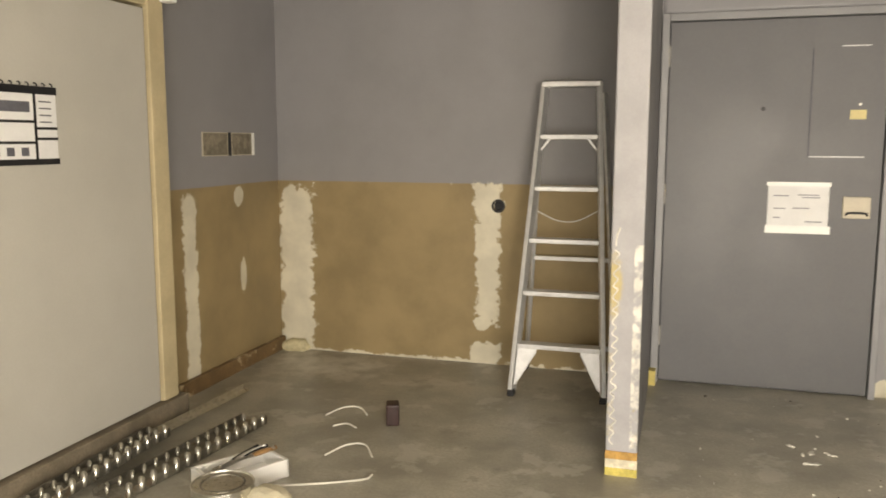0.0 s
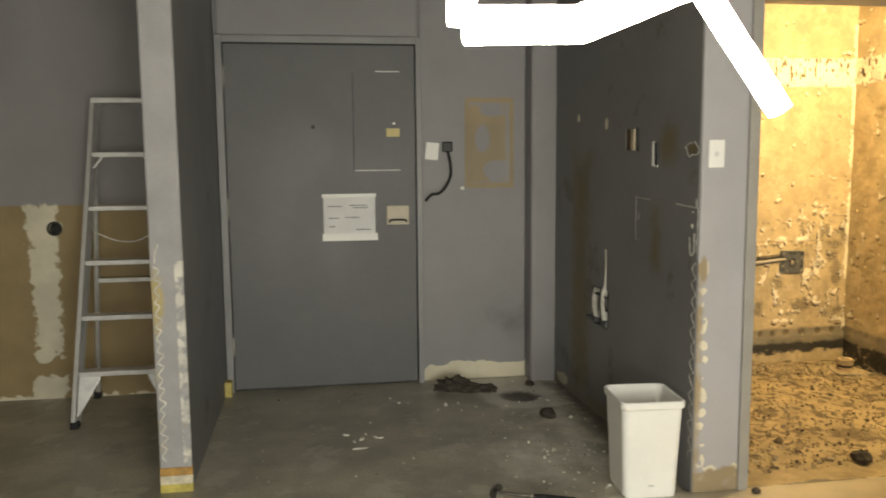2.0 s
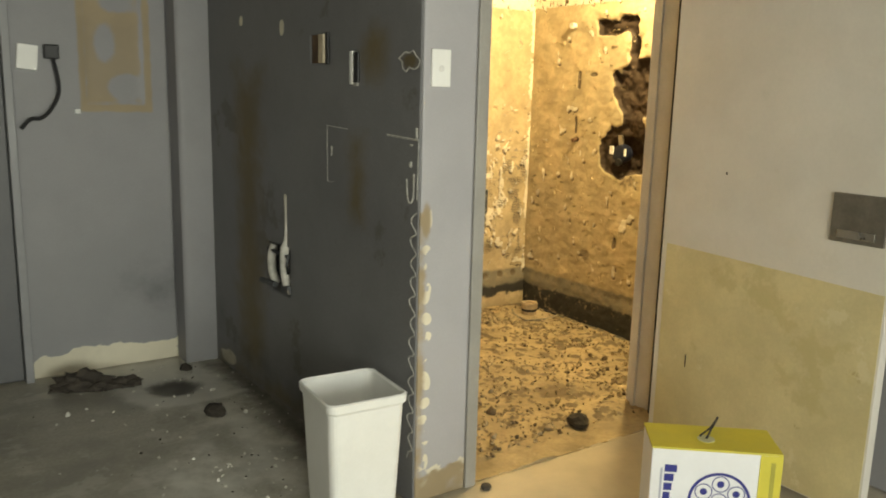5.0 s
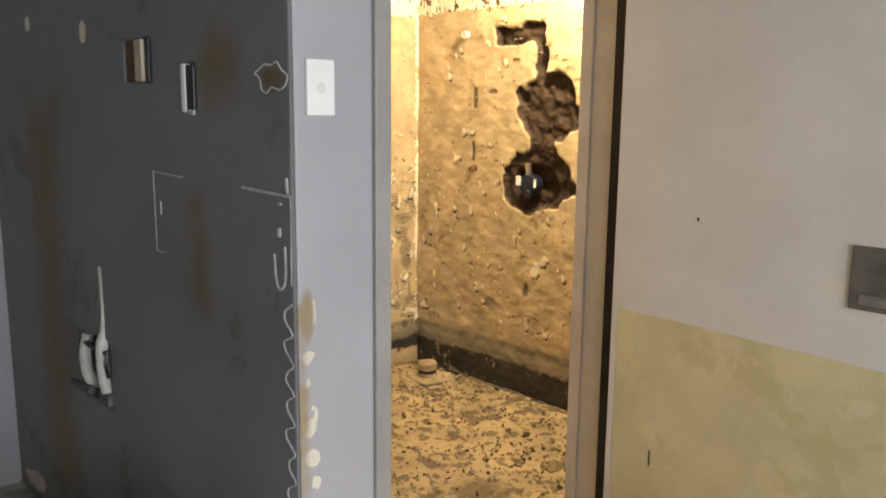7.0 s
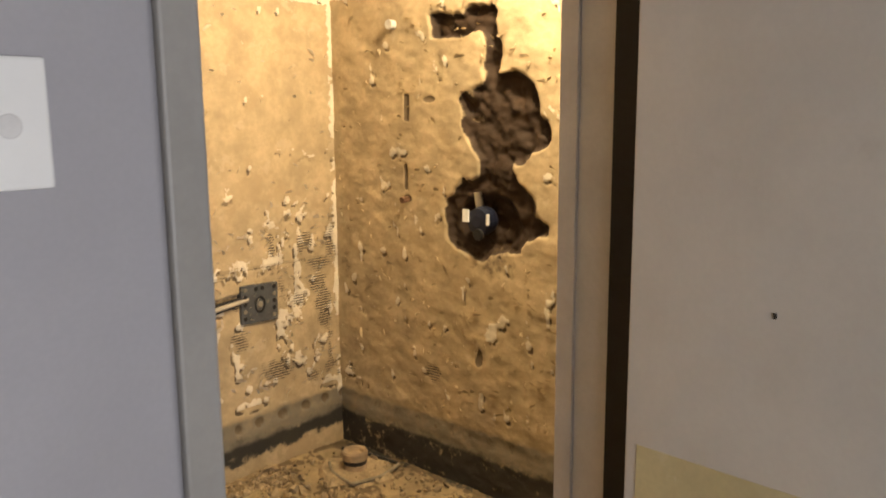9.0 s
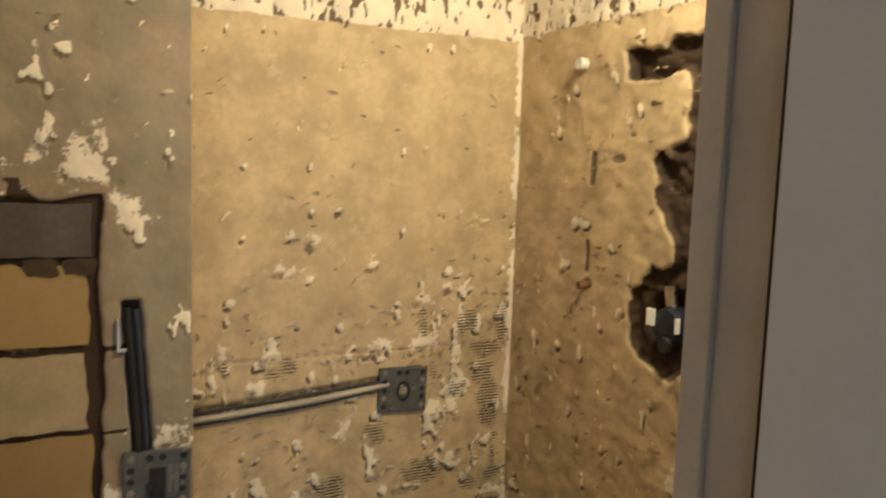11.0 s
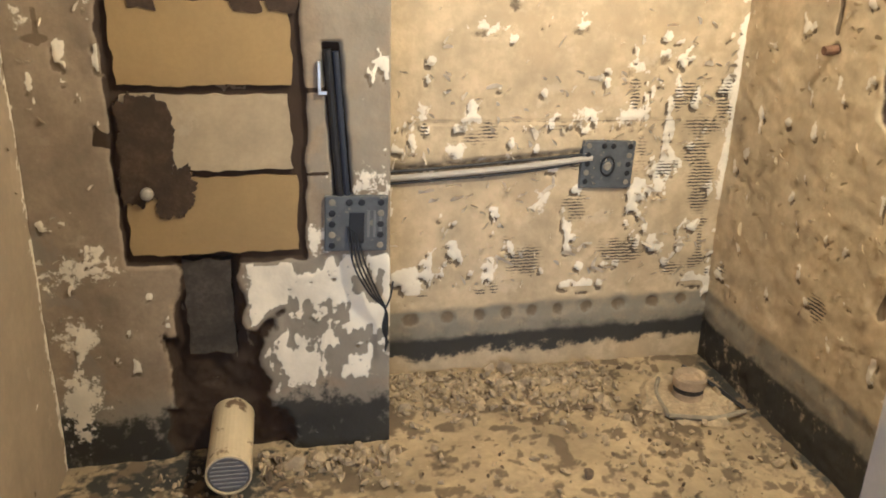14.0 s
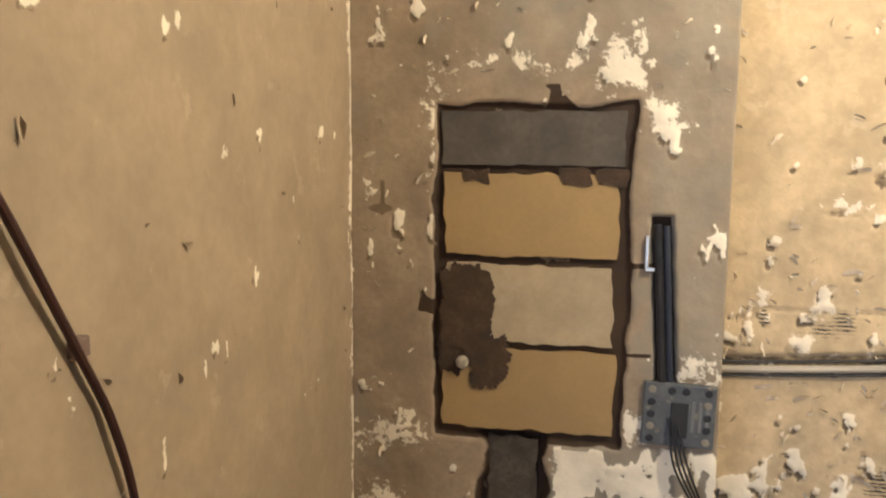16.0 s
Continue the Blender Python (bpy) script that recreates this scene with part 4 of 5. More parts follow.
# carton of cable
def carton():
    W, D, HH = 0.375, 0.176, 0.325
    e = thing("cable_carton", pose(2.594, 2.437, -0.028, 0, 0, -40.5), "white and yellow cardboard cable carton with blue print", "carton")
    wh, yl = mat("white_card", (0.78, 0.78, 0.80), 0.55, var=0.03, bump=0.05), mat("yellow_card", (0.62, 0.54, 0.07), 0.5, var=0.06, bump=0.05)
    blue = mat("blue_print", (0.03, 0.035, 0.22), 0.5, var=0.05, bump=0)
    body = part("box_body", Box((0, 0, 0), (W, D, HH), 0.004), wh, e)
    part("lid", Box((-0.002, -0.002, HH - 0.004), (W + 0.002, D + 0.002, HH + 0.003), 0.002), yl, e, "dusty yellow card lid")
    part("yellow_edge", Box((W - 0.062, -0.0025, 0.004), (W + 0.0025, D + 0.002, HH - 0.0045), 0.001), yl, e, "yellow printed edge")
    bm = bmesh.new()

    def torus(cx, cz, R, r):
        for k in range(40):
            a, b = 2 * math.pi * k / 40, 2 * math.pi * (k + 1) / 40
            v = [bm.verts.new((cx + q * math.cos(t), -0.0012, cz + q * math.sin(t))) for q, t in ((R, a), (R, b), (R - r, b), (R - r, a))]
            bm.faces.new(v)
    cx, cz, R = 0.205, 0.165, 0.092
    torus(cx, cz, R, 0.009)
    part("printed_ring", bm, blue, body)
    for k in range(7):
        a = 2 * math.pi * k / 6 + 0.5
        q = 0 if k == 6 else 0.055
        bm = bmesh.new()
        torus(cx + q * math.cos(a), cz + q * math.sin(a), 0.026, 0.003)
        bmesh.ops.create_circle(bm, cap_ends=True, radius=0.011, segments=14, matrix=pose(cx + q * math.cos(a), -0.0012, cz + q * math.sin(a), 90))
        part("printed_strand", bm, blue, body)
    zz = 0.275
    for k, hgt in enumerate((0.036, 0.028, 0.024, 0.020, 0.030, 0.030, 0.036)):
        part("print_mark", Box((0.040, -0.0012, zz - 0.026), (0.040 + hgt, 0.001, zz - 0.003)), blue, body)
        zz -= 0.0295 if k != 3 else 0.020
    part("small_print", Box((0.028, -0.0012, 0.06), (0.034, 0.001, 0.26)), mat("pale_print", (0.45, 0.46, 0.55), 0.6), body)
    part("yellow_print", Box((W - 0.030, -0.0034, 0.17), (W - 0.018, -0.002, 0.30)), mat("olive_print", (0.40, 0.36, 0.06), 0.6), e)
    bm = lathe([(0.026, 0), (0.026, 0.002)], 20, pose(0.17, 0.075, HH + 0.003))
    part("feed_hole", bm, mat("pale_card", (0.55, 0.55, 0.35), 0.7), e, "round perforated cable outlet")
    part("cable_end", tube(curve_pts([(0.17, 0.075, HH + 0.002), (0.185, 0.078, HH + 0.04), (0.20, 0.08, HH + 0.075)], 8), 0.0035, 6), M_BLACK, e, "black cable end")
    part("cable_end", tube(curve_pts([(0.15, 0.075, HH + 0.012), (0.18, 0.078, HH + 0.04), (0.20, 0.08, HH + 0.074)], 8), 0.0028, 6), M_BLACK, e, "black cable end")
    return e


carton()


# ---- left side of the room ----
M_PANEL = mat("pale_smooth_panel", (0.50, 0.485, 0.44), 0.35, var=0.05, scale=1.5, bump=0.03)
pan = tagged(new("door_3"), "large pale smooth sliding panel in a cream casing", "door", kind="structure")
part("door_leaf", Box((-2.24, 0.2, 0.13), (-2.20, 3.309, 1.99), 0.004), M_PANEL, pan)
part("casing", Box((-2.345, 3.322, 0.125), (-2.185, 3.436, CEIL - 0.002), 0.006), M_CREAM, pan, "cream painted door casing")
part("casing_head", Box((-2.345, 0.2, 2.003), (-2.19, 3.321, 2.12), 0.006), M_CREAM, pan, "cream painted casing head")
part("bracket", Box((-2.18, 3.40, 2.03), (-2.12, 3.46, 2.10), 0.008), M_WHITE, pan, "small white bracket")
part("dark_gap", Box((-2.238, 3.3095, 0.13), (-2.21, 3.3215, 1.995)), M_BLACK, pan)
sill = setting("baseboard", (-2.345, 0.2, -0.01), (-2.165, 3.49, 0.122), mat("dusty_sill", (0.20, 0.165, 0.12), 0.7, var=0.3, scale=6, bump=0.3), "dusty grey-brown sill along the panel", "sill", 0.006)
setting("baseboard_2", (-2.364, 3.491, -0.01), (-2.335, 4.86, 0.085), mat("old_brown_skirting", (0.20, 0.125, 0.06), 0.6, var=0.3, scale=7, bump=0.3, dirt=[(0.9, 5.0, 0.50, (0.56, 0.47, 0.32)), (0.5, 14.0, 0.6, (0.12, 0.07, 0.03))]), "worn brown skirting with plaster crumbs", "skirting", 0.004)
setting("trim", (0.047, 4.70, -0.01), (0.09, 4.776, 0.085), mat("yellow_stripped_foot", (0.55, 0.45, 0.16), 0.8, var=0.2, scale=20, bump=0.3), "yellowish stub of old skirting", "skirting", 0.004)
bm = bmesh.new()
bmesh.ops.create_icosphere(bm, subdivisions=3, radius=1.0)
for v in bm.verts:
    q = 1 + 0.35 * noise.noise(v.co * 1.7) + 0.15 * noise.noise(v.co * 5)
    v.co = Vector((-2.25 + 0.11 * v.co.x * q, 4.845 + 0.055 * v.co.y * q, max(0.0, 0.075 * v.co.z * q)))
tagged(bm_obj("trim_2", bm, mat("cream_filler", (0.60, 0.53, 0.34), 0.8, var=0.2, scale=16, bump=0.5), smooth=True), "cream lump of filler in the corner", "filler", kind="structure")

cal = thing("wall_calendar", pose(-2.2, 0, 0), "spiral-bound black and white wall calendar on the panel", "calendar")
sheet = part("sheet", Box((0.0, 2.36, 1.30), (0.006, 2.728, 1.585), 0.001), M_PAPER, cal)
part("top_bar", Box((0.0055, 2.355, 1.565), (0.010, 2.730, 1.595), 0.001), M_BLACK, cal, "black header strip")
part("bottom_bar", Box((0.0055, 2.355, 1.295), (0.010, 2.730, 1.318), 0.001), M_BLACK, cal, "black footer strip")
for yy in (2.61,):
    part("rule", Box((0.0055, yy, 1.318), (0.008, yy + 0.012, 1.565)), M_BLACK, sheet)
for zz, a, b in ((1.455, 2.36, 2.61), (1.375, 2.36, 2.61), (1.43, 2.622, 2.728), (1.39, 2.622, 2.728)):
    part("rule", Box((0.0055, a, zz), (0.008, b, zz + 0.010)), M_BLACK, sheet)
part("print_block", Box((0.0055, 2.44, 1.495), (0.008, 2.59, 1.535)), M_INK, sheet, "dark printed block")
for k in range(3):
    part("print_block", Box((0.0055, 2.40 + 0.07 * k, 1.33), (0.008, 2.435 + 0.07 * k, 1.362)), M_INK, sheet)
for k in range(4):
    part("print_line", Box((0.0055, 2.64, 1.535 - 0.026 * k), (0.0075, 2.70, 1.540 - 0.026 * k)), M_INK, sheet)
for k in range(9):
    part("ring", tube([(0.004 + 0.010 * math.cos(a), 2.385 + 0.04 * k, 1.596 + 0.012 * math.sin(a)) for a in np.linspace(0, 5.5, 9)], 0.003, 5), M_BLACK, cal)

ob = thing("double_socket_box", pose(-2.366, 0, 0), "empty double socket recess in the grey wall", "socket")
part("rim", Box((0.0, 3.992, 1.302), (0.004, 4.56, 1.437), 0.001), M_BEIGE, ob)
mg = mat("recess_board", (0.24, 0.21, 0.16), 0.8, var=0.4, scale=14)
part("recess", Box((0.0035, 4.002, 1.307), (0.006, 4.247, 1.432), 0.001), mg, ob)
part("recess", Box((0.0035, 4.30, 1.307), (0.006, 4.523, 1.432), 0.001), mg, ob)
part("divider", Box((0.0035, 4.257, 1.302), (0.007, 4.290, 1.437), 0.001), M_BLACK, ob, "black divider")
part("edge", Box((0.0035, 4.528, 1.302), (0.008, 4.555, 1.437), 0.001), M_WHITE, ob, "white plaster edge")
s2 = thing("socket_hole", pose(-0.876, 4.868, 0.996, 90), "dark round socket hole with a cable in the wall", "socket")
part("rim", lathe([(0.042, -0.002), (0.042, 0.008), (0.032, 0.009), (0.030, 0.0)], 18), M_BLACK, s2)
part("core", lathe([(0.028, 0.0), (0.018, 0.006)], 12), M_BLACK, s2)

# clutter along the panel
SHINY = mat("galvanised_metal", (0.74, 0.72, 0.66), 0.34, metal=1.0, var=0.15, scale=40, bump=0.1)


DULL = mat("dull_galvanised_metal", (0.30, 0.28, 0.24), 0.45, metal=0.8, var=0.35, scale=18, bump=0.2, dirt=[(0.6, 9.0, 0.58, (0.20, 0.13, 0.07))])


def metal_strip(m, n, half, label):
    e = thing("slotted_strip", m, label, "metal strip", "metal strips on the floor")
    L = n * 0.068
    bm = Box((0, -half, 0), (L, half, 0.006), 0.001)
    cube(bm, (0, -half - 0.002, 0), (L, -half + 0.002, 0.040), 0.001)
    cube(bm, (0, half - 0.002, 0), (L, half + 0.002, 0.030), 0.001)
    part("channel", bm, DULL, e)
    rows = ((-half + 0.014, 1.0), (half - 0.024, 0.65))
    for row, size in rows:
        for k in range(n):
            x = 0.03 + 0.068 * k
            part("clip", tube(curve_pts([(x, row - 0.014, 0.004), (x + 0.004, row - 0.012, 0.034 * size), (x + 0.018, row, 0.048 * size), (x + 0.026, row + 0.018, 0.006)], 10),
                                   [r * size for r in (0.006, 0.010, 0.012, 0.013, 0.013, 0.013, 0.012, 0.010, 0.008, 0.006)], 8), SHINY, e, "bent bright clip", smooth=True)
    return e


metal_strip(pose(-1.90, 2.55, 0.004, 0, 0, 84), 14, 0.075, "wide slotted galvanised strip with bent clips lying on the floor")
metal_strip(pose(-2.05, 2.30, 0.045, 2, 0, 92), 12, 0.06, "slotted galvanised strip with bent clips stacked loosely")
e = thing("metal_profile", pose(-2.10, 3.12, 0.03, 2, 0, 87), "narrow bright steel profile lying along the sill", "metal profile")
part("web", Box((0, -0.02, 0), (0.75, 0.02, 0.004), 0.001), SHINY, e)
part("flange", Box((0, 0.018, 0.0), (0.75, 0.022, 0.03), 0.001), SHINY, e)
e = thing("tool_tray", pose(-1.50, 2.86, 0, 0, 0, 60), "open white foam tray with brushes and tools", "tray")
bm = Box((-0.17, -0.10, 0), (0.17, 0.10, 0.012), 0.003)
for lo, hi in (((-0.17, -0.10, 0.0), (0.17, -0.085, 0.075)), ((-0.17, 0.085, 0.0), (0.17, 0.10, 0.075)), ((-0.17, -0.10, 0.0), (-0.155, 0.10, 0.075)), ((0.155, -0.10, 0.0), (0.17, 0.10, 0.075))):
    cube(bm, lo, hi, 0.004)
part("tray_body", bm, M_WHITE, e)
rnd = random.Random(5)
for k, mm in enumerate((M_BLACK, M_STEEL, M_WHITE, M_BLACK, M_STEEL, mat("wood_handle", (0.35, 0.20, 0.09), 0.5, var=0.2, scale=20))):
    y0 = -0.07 + 0.026 * k
    t = thing("hand_tool", pose(-1.53 + 0.016 * k, 2.82 + 0.006 * k, 0.085 + 0.005 * k, 8, -9 + 3 * k, 62 + 16 * rnd.uniform(-1, 1)), "slim hand tool lying across the foam tray", "tool", "tools in the tray")
    part("shaft", tube([(-0.16, 0, 0), (0.02, 0, 0.004)], 0.005, 8), M_STEEL, t)
    part("grip", tube([(0.02, 0, 0.004), (0.06, 0, 0.006), (0.15, 0, 0.008)], [0.008, 0.011, 0.010], 8), mm, t)
e = thing("metal_tin", pose(-1.42, 2.60, 0.0), "round bright metal tin standing on the floor", "tin")
part("body", lathe([(0.112, 0.0), (0.116, 0.003), (0.116, 0.104), (0.118, 0.106), (0.118, 0.112), (0.114, 0.113), (0.112, 0.108), (0.03, 0.107)], 40), SHINY, e)
part("lid_ring", lathe([(0.085, 0.106), (0.085, 0.110), (0.078, 0.111), (0.076, 0.106)], 36), DULL, e, "pressed lid ring")
e = thing("cream_bag", pose(-1.26, 2.64, 0.0), "crumpled cream paper bag", "bag")
bm = bmesh.new()
bmesh.ops.create_icosphere(bm, subdivisions=3, radius=0.085, matrix=Matrix.Diagonal((1.1, 0.9, 0.6, 1)))
for v in bm.verts:
    v.co *= 1 + 0.30 * (noise.noise(v.co * 22))
    v.co.z = max(v.co.z + 0.045, 0)
part("paper", bm, mat("cream_paper", (0.60, 0.54, 0.40), 0.9, var=0.15, scale=12, bump=0.4), e)
e = thing("dark_block", pose(-1.135, 3.68, 0, 0, 0, 20), "small dark reddish block standing on the floor", "block")
part("block", Box((-0.032, -0.045, 0), (0.032, 0.045, 0.105), 0.008), mat("dark_red_block", (0.045, 0.02, 0.018), 0.5, var=0.3, scale=20, bump=0.3), e)
part("face", Box((0.031, -0.03, 0.02), (0.034, 0.03, 0.085), 0.001), M_BLACK, e)
wire = mat("white_wire", (0.72, 0.70, 0.62), 0.5)
for pts in (((-1.50, 3.69, 0.004), (-1.44, 3.78, 0.02), (-1.36, 3.80, 0.02), (-1.30, 3.75, 0.004)), ((-1.28, 3.20, 0.004), (-1.22, 3.30, 0.02), (-1.14, 3.33, 0.02), (-1.07, 3.24, 0.004)),
            ((-1.36, 2.84, 0.004), (-1.2, 2.90, 0.006), (-1.02, 3.0, 0.006), (-1.0, 3.06, 0.004)), ((-1.40, 3.55, 0.004), (-1.34, 3.58, 0.012), (-1.28, 3.56, 0.004))):
    e = thing("wire_offcut", pose(0, 0, 0), "short curled white wire offcut on the floor", "wire", "wire offcuts")
    part("wire", tube(curve_pts(pts, 20), 0.0045, 6), wire, e)

# ---- beside the entrance door ----
e = thing("intercom_plate", pose(1.305, 4.826, 1.42, 0, 6, 0), "loose tilted white intercom plate on the wall", "intercom")
part("plate", Box((-0.040, -0.012, -0.052), (0.040, 0.004, 0.052), 0.003), M_WHITE, e)
e = thing("plug_and_cord", pose(0, 0, 0), "black plug with a curled cord hanging from the wall", "cord")
part("plug", Box((1.368, 4.795, 1.415), (1.428, 4.828, 1.475), 0.006), M_BLACK, e)
part("cord", tube(curve_pts([(1.40, 4.80, 1.42), (1.415, 4.80, 1.34), (1.415, 4.80, 1.27), (1.38, 4.80, 1.20), (1.34, 4.80, 1.165), (1.30, 4.805, 1.16), (1.262, 4.81, 1.12)], 36), 0.008, 8), M_BLACK, e)
e = thing("wall_plug_stub", pose(1.49, 4.826, 1.195), "small white wall plug stub", "wall plug")
part("stub", Box((-0.010, -0.010, -0.010), (0.012, 0.002, 0.010), 0.003), M_WHITE, e)
e = thing("light_switch", pose(2.200, 3.033, 1.39), "blank white wall plate of a light switch", "switch")
part("plate", Box((-0.034, -0.008, -0.056), (0.034, 0.002, 0.056), 0.003), M_WHITE, e)
part("button", lathe([(0.011, 0), (0.010, 0.0012)], 18, pose(0, -0.0078, -0.002, 90)), mat("worn_white", (0.70, 0.69, 0.67), 0.5), e)

# things in and on the dark wall
GLUE = mat("scraped_white_line", (0.46, 0.45, 0.42), 0.8, var=0.25, scale=40, bump=0.3)
dark = bpy.data.objects["wall_east_dark"]


def dark_x(y):
    """The face of the dark wall, which is not quite square to the others."""
    return 2.1375 - 0.0563 * (y - 3.035)


def line_on_dark(name, pts, r=0.0035, n=20):
    part(name, tube(curve_pts([(dark_x(y) - 0.001, y, z) for y, z in pts], n), r, 5), GLUE, dark, "pale scraped line")


line_on_dark("scrape", [(3.612, 1.19), (3.54, 1.187), (3.466, 1.184)], 0.0025)
line_on_dark("scrape", [(3.219, 1.178), (3.13, 1.174), (3.046, 1.171)], 0.0042)
line_on_dark("scrape", [(3.609, 1.188), (3.608, 1.09), (3.606, 0.991)], 0.0022)
line_on_dark("scrape", [(3.606, 0.991), (3.58, 0.989), (3.562, 0.992)], 0.0018)
line_on_dark("scrape", [(3.578, 1.118), (3.576, 1.10), (3.577, 1.085)], 0.0035, 6)
line_on_dark("scrape", [(3.046, 1.171), (3.047, 1.07), (3.049, 0.985)], 0.0028)
line_on_dark("scrape", [(3.058, 1.208), (3.056, 1.19), (3.054, 1.176)], 0.005)
line_on_dark("scrape", [(3.106, 1.046), (3.101, 0.993), (3.089, 0.972), (3.069, 0.993), (3.068, 1.066)], 0.004, 16)
line_on_dark("scrape", [(3.09, 1.154), (3.083, 1.152), (3.076, 1.155)], 0.004, 6)
line_on_dark("scrape", [(3.086, 1.102), (3.085, 1.094), (3.086, 1.085)], 0.006, 6)
ragged = [(3.161, 1.418), (3.142, 1.407), (3.137, 1.386), (3.118, 1.378), (3.102, 1.390), (3.078, 1.384), (3.056, 1.393), (3.048, 1.411), (3.069, 1.424), (3.082, 1.440), (3.104, 1.433), (3.128, 1.436), (3.161, 1.418)]
line_on_dark("scrape", ragged, 0.0026, 13)
wave = []
for k in range(13):
    z = 0.945 - 0.066 * k
    wave += [(3.048, z), (3.072 + 0.006 * math.sin(k * 2.1), z - 0.016), (3.074 + 0.004 * math.sin(k * 3.3), z - 0.038)]
line_on_dark("glue_bead", wave, 0.003, 150)
bead = []
for k in range(17):
    z = 0.955 - 0.050 * k
    bead += [(-0.056, 3.3585, z), (-0.036 + 0.005 * math.sin(k * 1.9), 3.3585, z - 0.018 + 0.004 * math.sin(k * 2.7))]
part("glue_bead", tube(curve_pts(bead, 140), 0.0035, 5), mat("dry_white_glue", (0.68, 0.66, 0.60), 0.7, var=0.2, scale=30, bump=0.2), bpy.data.objects["wall_partition_end"], "squiggled bead of dry glue")
part("glue_bead", tube(curve_pts([(-0.050, 3.3585, 0.97), (-0.047, 3.3585, 1.01), (-0.034, 3.3585, 1.045)], 10), 0.004, 5), MATS["dry_white_glue"], bpy.data.objects["wall_partition_end"], "squiggled bead of dry glue")
e = thing("cut_socket_box", pose(dark_x(3.656), 3.656, 1.46), "brown wooden back box set into the dark wall", "back box")
part("back", Box((-0.002, 0.0, -0.05), (0.03, 0.072, 0.05), 0.002), mat("brown_box", (0.12, 0.075, 0.045), 0.7, var=0.3, scale=15), e)
part("lip", Box((-0.012, -0.039, -0.05), (0.02, -0.001, 0.05), 0.002), mat("pale_wood", (0.55, 0.47, 0.34), 0.7, var=0.2, scale=20), e, "pale wooden lip")
part("slot", Box((-0.004, -0.062, -0.055), (0.02, -0.040, 0.055), 0.002), M_BLACK, e, "dark slot")
e = thing("plaster_hole", pose(dark_x(3.428), 3.428, 1.392), "narrow hole in the dark wall with a white plaster edge", "hole")
part("edge", Box((-0.006, 0.004, -0.056), (0.02, 0.028, 0.056), 0.006), M_WHITE, e, "broken white plaster edge")
part("edge", Box((-0.005, -0.030, -0.062), (0.02, 0.003, -0.048), 0.005), GLUE, e, "broken plaster edge")
part("opening", Box((-0.0045, -0.032, -0.05), (0.02, 0.0035, 0.052), 0.005), M_BLACK, e, "dark opening")
e = thing("water_pipes", pose(2.093, 3.98, 0), "cut white water pipes and valves in a wall recess", "pipes")
PV = mat("dirty_pvc", (0.62, 0.60, 0.55), 0.5, var=0.2, scale=18, bump=0.2)
part("pipe", tube(curve_pts([(0.0, 0.105, 0.675), (-0.012, 0.107, 0.62), (-0.012, 0.098, 0.56), (0.004, 0.09, 0.51)], 14), 0.018, 10), PV, e)
part("pipe", tube(curve_pts([(0.0, -0.035, 0.895), (-0.004, -0.035, 0.76), (-0.014, -0.030, 0.66), (-0.012, -0.032, 0.56), (0.004, -0.038, 0.50)], 18), [0.009] * 7 + [0.018] * 9, 10), PV, e)
part("strap", Box((-0.020, -0.07, 0.645), (-0.006, 0.135, 0.658), 0.003), M_BLACK, e, "dark strap")
part("strap", tube(curve_pts([(-0.014, -0.07, 0.66), (-0.022, -0.074, 0.62), (-0.012, -0.06, 0.58)], 8), 0.005, 6), M_BLACK, e, "dark strap")
part("valve", tube([(-0.02, 0.20, 0.505), (-0.02, 0.05, 0.515)], 0.013, 8), M_GPLASTIC, e, "dark stub valve")
part("valve", Box((-0.022, -0.075, 0.495), (0.002, 0.0, 0.53), 0.005), M_GPLASTIC, e, "dark stub valve")

# floor clutter
e = thing("hammer", pose(1.305, 3.135, -0.022, 0, 0, -25), "claw hammer with a black rubber grip on the floor", "hammer")
hm = mat("worn_hammer_steel", (0.20, 0.19, 0.18), 0.35, metal=0.9, var=0.3, scale=25)
part("head", tube(curve_pts([(0.012, 0.062, 0.012), (0.0, 0.035, 0.015), (0.0, 0.0, 0.016), (0.004, -0.035, 0.016), (0.018, -0.062, 0.014)], 16), [0.014, 0.016, 0.017, 0.016, 0.014, 0.013, 0.014, 0.015, 0.016, 0.016, 0.015, 0.014, 0.012, 0.010, 0.007, 0.005][:16], 10), hm, e)
part("shaft", tube([(0.0, 0, 0.016), (0.17, 0, 0.014)], 0.007, 8), hm, e)
part("collar", tube([(0.158, 0, 0.014), (0.17, 0, 0.014)], 0.011, 10), M_STEEL, e)
part("grip", tube([(0.168, 0, 0.014), (0.20, 0, 0.014), (0.27, 0, 0.014), (0.33, 0, 0.014), (0.345, 0, 0.014)], [0.011, 0.014, 0.015, 0.017, 0.012], 10), M_BLACK, e)
e = thing("yellow_tape_measure", pose(2.235, 2.80, -0.03, 0, 0, 20), "small yellow tape measure by the doorway", "tape measure")
case = part("case", Box((-0.022, -0.016, 0), (0.022, 0.016, 0.050), 0.007), mat("yellow_plastic", (0.62, 0.50, 0.04), 0.4, var=0.1, scale=20), e)
part("label", lathe([(0.013, 0), (0.012, 0.001)], 16, pose(0, -0.0158, 0.026, 90)), M_INK, case)
scr = mat("white_scrap", (0.62, 0.60, 0.54), 0.9, var=0.2, scale=30, bump=0.4)
